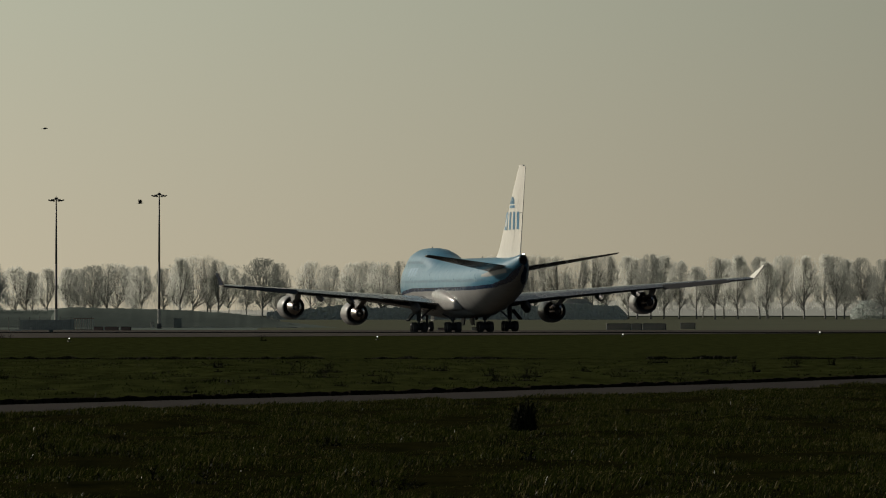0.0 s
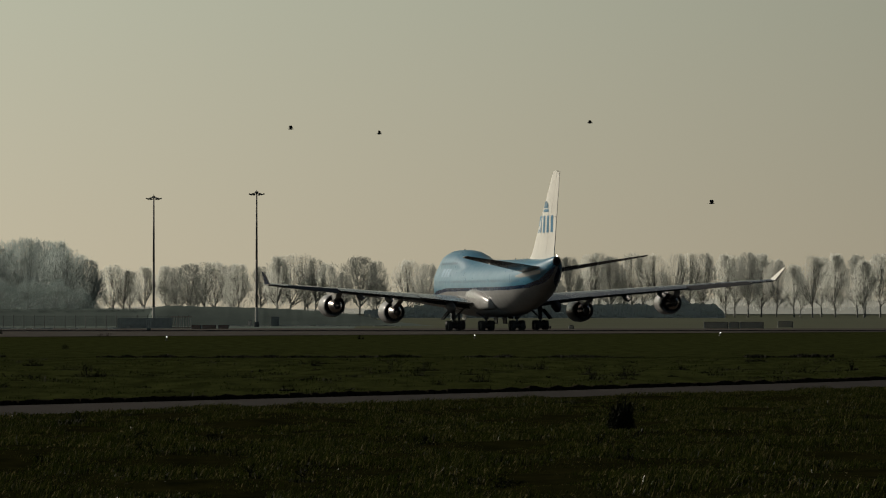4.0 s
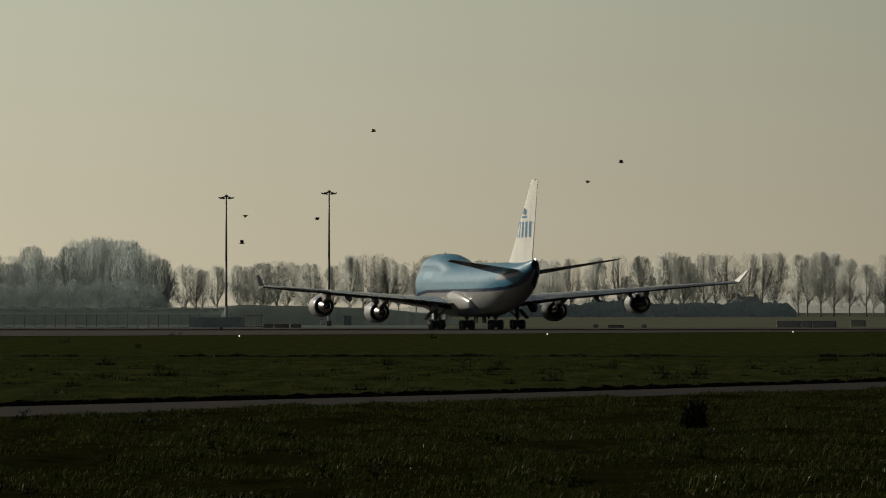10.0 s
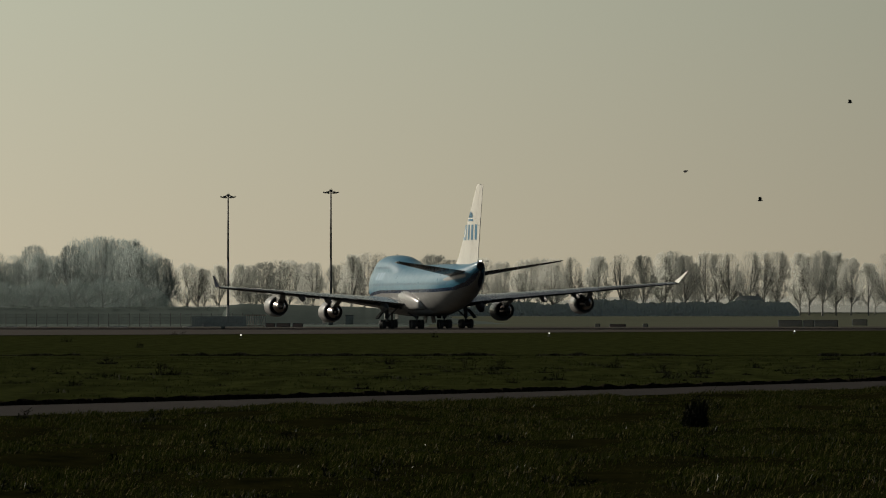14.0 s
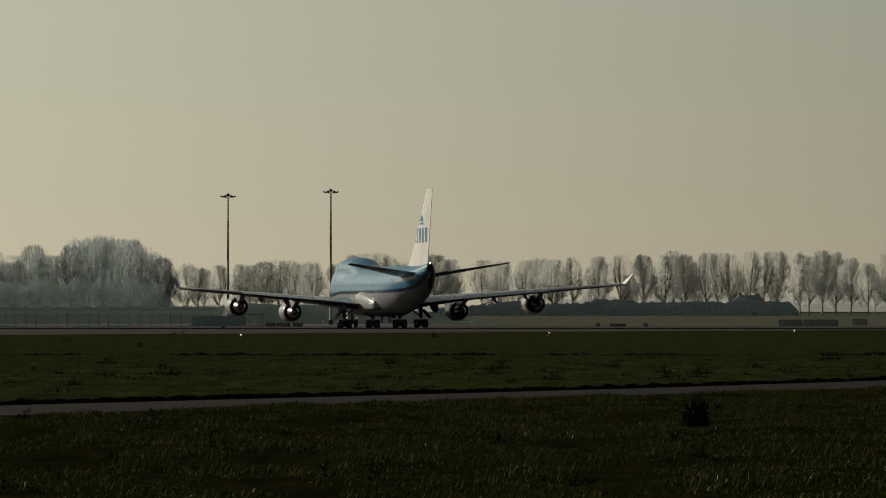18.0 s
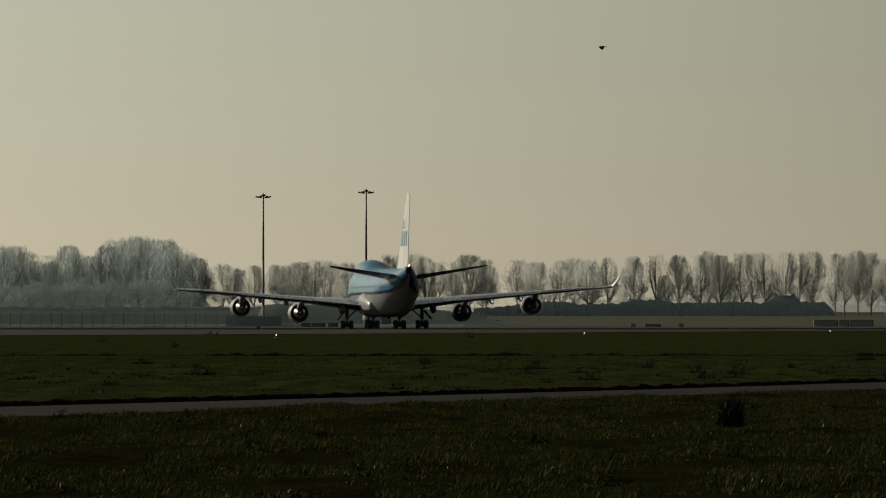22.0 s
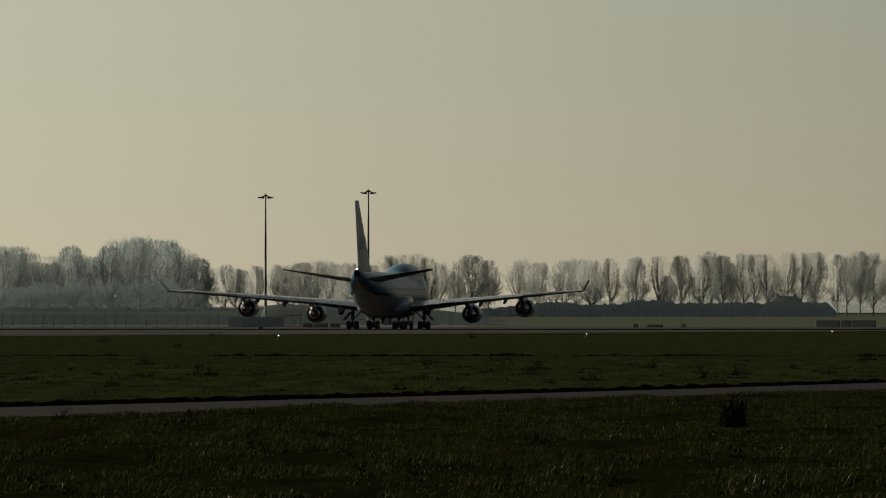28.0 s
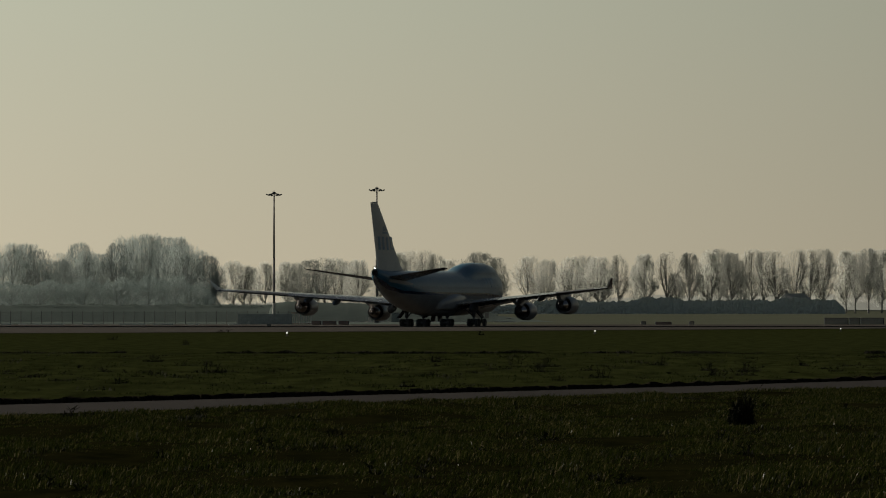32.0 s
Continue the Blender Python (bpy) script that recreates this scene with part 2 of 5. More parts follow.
BLUE = material("sky_blue_paint", (0.048, 0.166, 0.248), 0.30, other=(0.037, 0.133, 0.205), scale=5.0, fine=1.2, spec=0.42, mix=0.4)
NAVY = material("dark_blue_paint", (0.012, 0.032, 0.075), 0.25, scale=4.0, fine=1.5, coat=0.5)
WHITE = material("white_paint", (0.68, 0.668, 0.595), 0.36, other=(0.585, 0.572, 0.51), scale=4.0, fine=1.5, spec=0.2)
GREYP = material("grey_belly_paint", (0.275, 0.278, 0.268), 0.38, other=(0.205, 0.207, 0.20), scale=3.0, fine=1.5, spec=0.35)
NACELLE = material("nacelle_paint", (0.27, 0.267, 0.255), 0.34, other=(0.20, 0.198, 0.19), scale=1.2, fine=2.0, coat=0.25)
WINGP = material("wing_grey_paint", (0.085, 0.089, 0.092), 0.24, other=(0.058, 0.061, 0.063), spec=0.5, coat=0.25, scale=3.0, fine=1.0, stretch=(1, 0.3, 1))
GLOSS = material("glossy_pale_paint", (0.34, 0.335, 0.315), 0.24, other=(0.28, 0.275, 0.26), scale=2.0, spec=0.4)
# Darker than the wing: shade on the hanging ailerons is put into the paint.
AILERON = material("aileron_shade_grey", (0.042, 0.043, 0.044), 0.5, scale=1.0, spec=0.2)
FAIRING = material("flap_fairing_grey", (0.065, 0.067, 0.068), 0.55, scale=1.0, spec=0.3)
CHROME = material("bare_metal", (0.80, 0.73, 0.69), 0.12, 1.0, scale=2.0, fine=3.0)
COREMETAL = material("heat_stained_metal", (0.50, 0.45, 0.42), 0.20, 1.0, other=(0.36, 0.32, 0.30), scale=0.8, fine=3.0)
GLINTMETAL = material("glint_metal", (0.75, 0.74, 0.72), 0.08, 1.0, scale=0.5)
HOTMETAL = material("exhaust_metal", (0.32, 0.30, 0.28), 0.42, 1.0, other=(0.22, 0.20, 0.185), scale=0.6)
SOOT = material("soot_black", (0.015, 0.014, 0.013), 0.7, scale=0.5)
DUCT = material("fan_duct_grey", (0.14, 0.143, 0.145), 0.6, scale=0.6)
RUBBER = material("tyre_rubber", (0.036, 0.036, 0.036), 0.8, scale=0.5)
GEARM = material("gear_grey", (0.14, 0.14, 0.14), 0.45, 0.2, scale=0.6)
LOGO = material("logo_blue", (0.03, 0.19, 0.34), 0.3, scale=2.0)
GLASS_DARK = material("dark_window", (0.036, 0.11, 0.19), 0.35, scale=1.0)
TITLE = material("pale_blue_title", (0.13, 0.28, 0.40), 0.35, scale=1.0)
# Sign backs set much paler, the haze over them put into the colour.
SIGN_BACK = material("sign_hazed_back", (0.40, 0.34, 0.25), 0.7, scale=1.0)
SIGN_RED = material("sign_brown_face", (0.26, 0.17, 0.125), 0.6, scale=1.0)
SIGN_POST = material("pale_post", (0.45, 0.43, 0.38), 0.6, scale=0.5)
YARD_DARK = material("dark_green_steel", (0.10, 0.118, 0.108), 0.7, scale=1.0)
YARD_GREEN = material("weathered_green_steel", (0.19, 0.21, 0.19), 0.7, scale=1.0)
YARD_BROWN = material("weathered_brown_board", (0.33, 0.335, 0.30), 0.8, scale=0.6)
KERB = material("pale_concrete", (0.58, 0.56, 0.50), 0.85, scale=0.8, fine=5.0)
# House walls and roof are greyed, the haze before them put into the colour.
HOUSE_WALL = material("hazed_house_brick", (0.34, 0.33, 0.30), 0.9, scale=2.0)
HOUSE_ROOF = material("hazed_house_roof", (0.34, 0.36, 0.33), 0.9, scale=2.0)
FEATHER = material("black_feather", (0.02, 0.02, 0.022), 0.6, scale=0.1)
LAMP_WHITE = glow("white_lamp", (1.0, 0.97, 0.9), 1.8)
LAMP_TAIL = glow("bright_white_lamp", (1.0, 0.97, 0.9), 7.0)
FLASH_RED = glow("red_flash", (1.0, 0.05, 0.09), 20.0)
SHUTTER = material("matt_black_screen", (0.0015, 0.0015, 0.0015), 1.0, scale=0.2, spec=0.0)
LAMP_RED = material("red_lens", (0.006, 0.002, 0.002), 0.8, scale=0.2, spec=0.0)


# ---- building helpers ----
def mesh_object(name, verts, faces, mats, parent=None, label="", smooth=False, face_mats=None):
    me = bpy.data.meshes.new(name)
    me.from_pydata([tuple(v) for v in verts], [], faces)
    for m in (mats if isinstance(mats, (list, tuple)) else [mats]):
        me.materials.append(m)
    if face_mats is not None:
        me.polygons.foreach_set("material_index", face_mats)
    if smooth:
        me.polygons.foreach_set("use_smooth", [True] * len(me.polygons))
    me.update()
    ob = new(name, me)
    if parent:
        ob.parent = parent
    if label:
        ob["label"] = label
    return ob


def part(name, bm, mat, parent, label="", smooth=False):
    me = bpy.data.meshes.new(name)
    bmesh.ops.recalc_face_normals(bm, faces=bm.faces)
    for f in bm.faces:
        f.smooth = smooth
    bm.to_mesh(me)
    bm.free()
    me.materials.append(mat)
    ob = new(name, me)
    ob.parent = parent
    if label:
        ob["label"] = label
    return ob


def share(name, mesh, parent, m, label=""):
    ob = new(name, mesh)
    ob.parent = parent
    ob.matrix_basis = m
    if label:
        ob["label"] = label
    return ob


def thing(name, m, label, category, group="", kind=""):
    ob = new(name)
    ob.matrix_basis = m
    ob.empty_display_size = 0.5
    return tagged(ob, label, category, group, kind)


def box(bm, cx, cy, cz, sx, sy, sz, bevel=0.0, rot=None):
    made = bmesh.ops.create_cube(bm, size=1.0)["verts"]
    bmesh.ops.scale(bm, vec=(sx, sy, sz), verts=made)
    if bevel:
        edges = list({e for v in made for e in v.link_edges})
        made = bmesh.ops.bevel(bm, geom=edges, offset=bevel, segments=1, affect="EDGES")["verts"]
    if rot:
        bmesh.ops.transform(bm, matrix=rot, verts=made)
    bmesh.ops.translate(bm, vec=(cx, cy, cz), verts=made)


def tube(bm, a, b, ra, rb, n=8, caps=True):
    a, b = Vector(a), Vector(b)
    q = (b - a).to_track_quat("Z", "Y")
    lo = [bm.verts.new(a + q @ Vector((ra * math.cos(k * math.tau / n), ra * math.sin(k * math.tau / n), 0))) for k in range(n)]
    hi = [bm.verts.new(b + q @ Vector((rb * math.cos(k * math.tau / n), rb * math.sin(k * math.tau / n), 0))) for k in range(n)]
    for k in range(n):
        bm.faces.new((lo[k], lo[(k + 1) % n], hi[(k + 1) % n], hi[k]))
    if caps:
        bm.faces.new(lo[::-1])
        bm.faces.new(hi)


def spin_profile(bm, profile, n=24, axis="Y", centre=(0, 0, 0)):
    """A body of revolution round the local Y or X axis; profile: (along, radius)."""
    rings = []
    for along, r in profile:
        ring = []
        for k in range(n):
            c, s = r * math.cos(k * math.tau / n), r * math.sin(k * math.tau / n)
            p = (c, along, s) if axis == "Y" else ((along, c, s) if axis == "X" else (c, s, along))
            ring.append(bm.verts.new((p[0] + centre[0], p[1] + centre[1], p[2] + centre[2])))
        rings.append(ring)
    for a, b in zip(rings, rings[1:]):
        for k in range(n):
            bm.faces.new((a[k], a[(k + 1) % n], b[(k + 1) % n], b[k]))


# ---- the lie of the land: almost flat, cambered along the taxiway, rising far off ----
GY = [-400, 0, 690, 750, 830, 896, 1018, 1121, 1176, 1260, 1330, 1450, 1700, 2200, 2600, 3200, 5300]
GZ = [0.0, 0.0, 0.0, 0.05, 0.15, 0.20, -0.04, -0.25, -0.32, -0.30, -0.25, -0.10, 0.35, 1.0, 1.5, 2.1, 3.3]
# the road's edges, as bearings and depressions from the tripod: column and row of the reference view, 13400 to the radian
ROAD_COLS = [-420, 68, 852, 1104, 1636, 1900, 2200]
ROAD_FAR = [731, 718, 697, 690, 673, 663, 651]
ROAD_NEAR = [751, 736, 710, 702, 686, 675, 662]


def beyond(x, y, edge):
    """Metres of depth by which (x, y) lies beyond an edge of the road."""
    if y < 20:
        return -100.0
    col, row = 784 + 13400 * x / y, 556 + 26800 / y
    return (float(np.interp(col, ROAD_COLS, edge)) - row) * y * y / 26800


def plan(col, row):
    d = 26800 / (row - 556)
    return (col - 784) / 13400 * d, d


def ground_z(x, y):
    z = float(np.interp(y, GY, GZ))
    if 60 < y < 700 and abs(x) < 90:
        fade = min(1, (y - 60) / 15, (700 - y) / 60, (90 - abs(x)) / 20)
        far, near = beyond(x, y, ROAD_FAR), beyond(x, y, ROAD_NEAR)
        lump = noise.noise((x * 0.22, y * 0.06, 1.7)) * 0.14 + noise.noise((x * 0.7, y * 0.2, 5.1)) * 0.12
        lump *= max(0.0, min(1.0, (365 - y) / 60))
        lump *= min(1, max(0, -near - 1) / 4 if near < 0 else max(0, far - 1) / 8)
        z += fade * lump
    return z


def at_px(col, dist):
    """Metres to the side, for a bearing given as a column of the reference view, at that distance."""
    return (col - 784.0) / 13400.0 * dist


# ---- ground: one sheet to the horizon ----
def build_ground():
    xs = [-4000, -2500, -1500, -900, -500, -300, -200, -140, -100] + [-90 + 1.5 * k for k in range(121)] + [100, 140, 200, 300, 500, 900, 1500, 2500, 4000]
    ys = [-400, -200, -80, 0, 30, 50] + [60 + 1.0 * k for k in range(361)] + [422 + 6 * k for k in range(47)]
    ys += [705 + 15 * k for k in range(42)] + [1340, 1400, 1500, 1600, 1700, 1850, 2000, 2200, 2400, 2600, 2900, 3200, 3800, 4400, 5300]
    verts = [(x, y, ground_z(x, y)) for y in ys for x in xs]
    w = len(xs)
    faces = [(j * w + i, j * w + i + 1, (j + 1) * w + i + 1, (j + 1) * w + i) for j in range(len(ys) - 1) for i in range(w - 1)]
    zone = []
    for j in range(len(ys) - 1):
        for i in range(w - 1):
            x, y = (xs[i] + xs[i + 1]) / 2, (ys[j] + ys[j + 1]) / 2
            zone.append(1 if 100 < y < 900 and abs(x) < 90 and beyond(x, y, ROAD_FAR) > 0 else 0)
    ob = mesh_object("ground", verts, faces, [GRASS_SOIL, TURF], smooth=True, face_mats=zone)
    return tagged(ob, "flat dark green airfield grassland reaching the horizon", "ground", kind="structure")


def build_pavements():
    cols = [-420 + 20 * k for k in range(131)]
    verts, faces = [], []
    for c in cols:
        n, f = float(np.interp(c, ROAD_COLS, ROAD_NEAR)), float(np.interp(c, ROAD_COLS, ROAD_FAR))
        (ax, ay), (bx, by) = plan(c, n), plan(c, f)
        for k in range(5):
            x, y = ax + (bx - ax) * k / 4, ay + (by - ay) * k / 4
            verts.append((x, y, 0.015 + 0.02 * math.sin(math.pi * k / 4)))
    for i in range(len(cols) - 1):
        for k in range(4):
            a = i * 5 + k
            faces.append((a, a + 5, a + 6, a + 1))
    tagged(mesh_object("road", verts, faces, ASPHALT, smooth=True), "narrow grey asphalt service road between grass verges", "road", kind="structure")
    # raw turf edge along the road's far side, its shade put into the colour
    verts, faces = [], []
    rng = random.Random(8)
    for i in range(520):
        c = -420 + 5 * i
        f = float(np.interp(c, ROAD_COLS, ROAD_FAR))
        x, y = plan(c, f)
        h = max(0.02, 0.10 + 0.035 * noise.noise((x * 0.8, 1.0, 1.0)) + 0.05 * noise.noise((x * 3.1, 2.0, 1.0)) + 0.03 * rng.random())
        verts += [(x, y + rng.uniform(-.2, .2), -0.03), (x, y + 0.12 + rng.uniform(-.2, .2), h), (x, y + 2.2, h * 0.9), (x, y + 9.0, -0.05)]
    for i in range(519):
        for k in range(3):
            a = i * 4 + k
            faces.append((a, a + 4, a + 5, a + 1))
    tagged(mesh_object("verge", verts, faces, SOIL), "low cut edge of turf along a road, coloured dark for its shade", "verge", kind="structure")
    # taxiway: its near edge runs along the row of edge lights
    verts, faces = [], []
    ys = [560 + 10 * k for k in range(76)]
    for y in ys:
        left = -40.2 + (y - 687) * 0.641
        for k in range(7):
            x = -260 + (left + 260) * k / 6
            verts.append((x, y, ground_z(x, y) + 0.06))
    for j in range(len(ys) - 1):
        for k in range(6):
            a = j * 7 + k
            faces.append((a, a + 1, a + 8, a + 7))
    tagged(mesh_object("taxiway", verts, faces, PAVING, smooth=True), "wide worn grey-brown taxiway pavement", "taxiway", kind="structure")
    # the paved apron in front of the far grass
    verts, faces = [], []
    ys = [862 + 12 * k for k in range(33)]
    for y in ys:
        for x in (-300, -80, -20, 40, 100, 320):
            verts.append((x, y, ground_z(x, y) + 0.045))
    for j in range(len(ys) - 1):
        for k in range(5):
            a = j * 6 + k
            faces.append((a, a + 1, a + 7, a + 6))
    tagged(mesh_object("runway", verts, faces, PAVING, smooth=True), "broad grey concrete runway seen edge on", "runway", kind="structure")
    bm = bmesh.new()
    box(bm, 0, 861, ground_z(0, 861) + 0.05, 620, 0.5, 0.26, 0.04)
    ob = part("pavement_edge", bm, LINE, None)
    tagged(ob, "low dark edge strip along the runway", "pavement edge", kind="structure")


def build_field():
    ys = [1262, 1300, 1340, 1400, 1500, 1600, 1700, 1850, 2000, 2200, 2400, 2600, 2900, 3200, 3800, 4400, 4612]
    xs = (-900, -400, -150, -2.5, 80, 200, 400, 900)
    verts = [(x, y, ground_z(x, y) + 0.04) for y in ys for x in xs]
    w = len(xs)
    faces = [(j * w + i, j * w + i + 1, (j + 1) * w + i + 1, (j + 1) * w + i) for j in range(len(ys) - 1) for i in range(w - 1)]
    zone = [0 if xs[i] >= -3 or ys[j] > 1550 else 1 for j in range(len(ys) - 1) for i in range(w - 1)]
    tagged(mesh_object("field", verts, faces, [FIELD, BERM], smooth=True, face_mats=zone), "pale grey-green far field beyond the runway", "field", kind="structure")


def build_turf():
    """The mown strip between the furrow and the taxiway."""
    ys = [363, 380, 400, 430, 470, 510, 550, 600, 650, 690, 730, 770, 810, 861]
    xs = (-160, -100, -60, -30, 0, 30, 60, 100, 160, 260)
    verts = [(x, y, ground_z(x, y) + 0.02) for y in ys for x in xs]
    w = len(xs)
    faces = [(j * w + i, j * w + i + 1, (j + 1) * w + i + 1, (j + 1) * w + i) for j in range(len(ys) - 1) for i in range(w - 1)]
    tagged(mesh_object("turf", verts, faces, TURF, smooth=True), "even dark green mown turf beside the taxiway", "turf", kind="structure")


build_ground()
build_turf()
build_pavements()
build_field()


# ---- trees: tall bare poplars with the first leaf buds ----
def tree_kind(seed, height, spread, low, mat=None):
    """A vase of leaders rising from a short trunk, limbs that bend upwards, and sprays of upright twigs."""
    rng = random.Random(seed)
    root = thing("tree", pose(0, 0, 0), "tall bare grey-brown poplar with a domed crown of fine twigs", "tree", "row of poplars")
    bm = bmesh.new()
    p, r = Vector((0, 0, -0.5)), height * 0.0165
    stem = [p]
    for k in range(7):
        q = Vector((p.x + rng.uniform(-.14, .14), p.y + rng.uniform(-.14, .14), height * 0.62 * (k + 1) / 7))
        tube(bm, p, q, r, r * 0.82, 7, k == 0)
        p, r = q, r * 0.82
        stem.append(p)
    lobes = [rng.uniform(0.74, 1.12) for _ in range(9)]
    crest = [rng.uniform(0.94, 1.0) for _ in range(9)]

    def at_height(z):
        f = max(0.0, min(6.999, z / (height * 0.62) * 7))
        return stem[int(f)].lerp(stem[int(f) + 1], f - int(f))

    def envelope(a, u, f):
        """A place in the crown: bearing, share of the crown's height, and share of the way out."""
        k = a / math.tau * 9
        k0, k1, g = int(k) % 9, (int(k) + 1) % 9, k - int(k)
        wide = spread * (lobes[k0] * (1 - g) + lobes[k1] * g) * math.sin(math.pi * min(1.0, 0.16 + 0.80 * u) ** 0.95) ** 0.5
        fall = 1 - (crest[k0] * (1 - g) + crest[k1] * g)
        return Vector((math.cos(a) * wide * f, math.sin(a) * wide * f, height * (low + (1 - low) * u * (1 - fall * f))))

    limbs = []

    def limb(base, tip, ra, rb):
        """Outwards first, then bending upwards."""
        bend = Vector((base.x + (tip.x - base.x) * 0.72, base.y + (tip.y - base.y) * 0.72, base.z + (tip.z - base.z) * 0.42))
        mid = base * 0.25 + bend * 0.5 + tip * 0.25
        tube(bm, base, mid, ra, (ra + rb) / 2, 4, False)
        tube(bm, mid, tip, (ra + rb) / 2, rb, 4, False)
        limbs.append((base, mid, tip))
        return mid

    for i in range(18):
        a, u = (math.tau * (i * 0.618 + rng.uniform(-.05, .05))) % math.tau, min(0.98, 0.28 + 0.70 * ((i * 0.381 + 0.1) % 1.0) + rng.uniform(-.05, .05))
        tip = envelope(a, u * 0.94, rng.uniform(0.5, 0.9) if u < 0.8 else rng.uniform(0.1, 0.7))
        base = at_height(height * max(low * 0.75, min(0.58, (tip.z / height) * rng.uniform(0.30, 0.55))))
        mid = limb(base, tip, 0.14, 0.05)
        for _ in range(7):
            t = rng.uniform(0.25, 0.95)
            o = base.lerp(mid, t * 2) if t < 0.5 else mid.lerp(tip, t * 2 - 1)
            tip2 = envelope((a + rng.gauss(0, 0.40)) % math.tau, max(0.04, min(0.99, u + rng.gauss(-0.03, 0.24))), rng.uniform(0.4, 1.0) ** 0.8)
            if tip2.z < o.z + 0.6:
                tip2.z = o.z + rng.uniform(0.6, 2.0)
            tip2.z = min(tip2.z, height * 0.94)
            limb(o, tip2, 0.05, 0.018)
    part("trunk", bm, GROVEBARK if mat else BARK, root, smooth=True)
    verts, faces = [], []

    def spray(o, e, d, w0, w1, count):
        """One twig and its side shoots."""
        w = d.orthogonal().normalized() * rng.uniform(w0, w1)
        n = len(verts)
        verts.extend((o - w, o + w, e))
        faces.append((n, n + 1, n + 2))
        for _ in range(count):
            b = o.lerp(e, rng.uniform(0.2, 0.9))
            s2 = (d + Vector((rng.gauss(0, .38), rng.gauss(0, .38), rng.gauss(0.05, .2)))).normalized()
            w2 = s2.orthogonal().normalized() * rng.uniform(w0, w1) * 1.25
            n = len(verts)
            verts.extend((b - w2, b + w2, b + s2 * rng.uniform(0.3, 0.6)))
            faces.append((n, n + 1, n + 2))

    # plumes round the outer part of each limb
    for base, mid, tip in limbs:
        way = (tip - mid).normalized()
        for _ in range(9 if mat else 11):
            t = rng.uniform(0.3, 1.0)
            o = base.lerp(mid, t * 2) if t < 0.5 else mid.lerp(tip, t * 2 - 1)
            o = o + Vector((rng.gauss(0, .22), rng.gauss(0, .22), rng.gauss(0, .2)))
            if o.z < height * low * 1.05:
                continue
            d = (way * 0.6 + Vector((rng.gauss(0, .32), rng.gauss(0, .32), rng.uniform(0.25, 0.8)))).normalized()
            spray(o, o + d * rng.uniform(0.5, 1.1), d, 0.032, 0.060, 2)
    # looser upright twigs that close the dome
    made = 0
    while made < (1150 if mat else 1300):
        a, u, f = rng.uniform(0, math.tau), rng.random() ** 0.62, rng.random() ** 0.4
        e = envelope(a, u, f)
        if noise.noise((e.x * 0.55 + seed, e.y * 0.55, e.z * 0.24)) + 0.4 * noise.noise((e.x * 1.3, e.y * 1.3 + seed, e.z * 0.5)) < rng.uniform(-0.34, 0.06):
            continue
        made += 1
        d = (Vector((e.x, e.y, 0)) / spread * 0.55 + Vector((rng.gauss(0, .28), rng.gauss(0, .28), 0.9))).normalized()
        spray(e - d * rng.uniform(0.8, 1.7), e, d, 0.028, 0.052, 2)
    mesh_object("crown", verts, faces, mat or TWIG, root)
    return root


def plant(protos, col, top_row, dist, rng, wide=1.0, label=""):
    x = at_px(col, dist)
    z = ground_z(x, dist) - 0.1
    height = (2.0 + (556 - top_row) * dist / 13400.0) - z
    kind_ = rng.choice(protos)
    ob = copy_thing(kind_, pose(x, dist, z, 0, 0, rng.uniform(0, 360)))
    s = height / kind_["height"]
    ob.scale = (s * wide, s * wide, s)
    if label:
        ob["label"] = label
    return ob


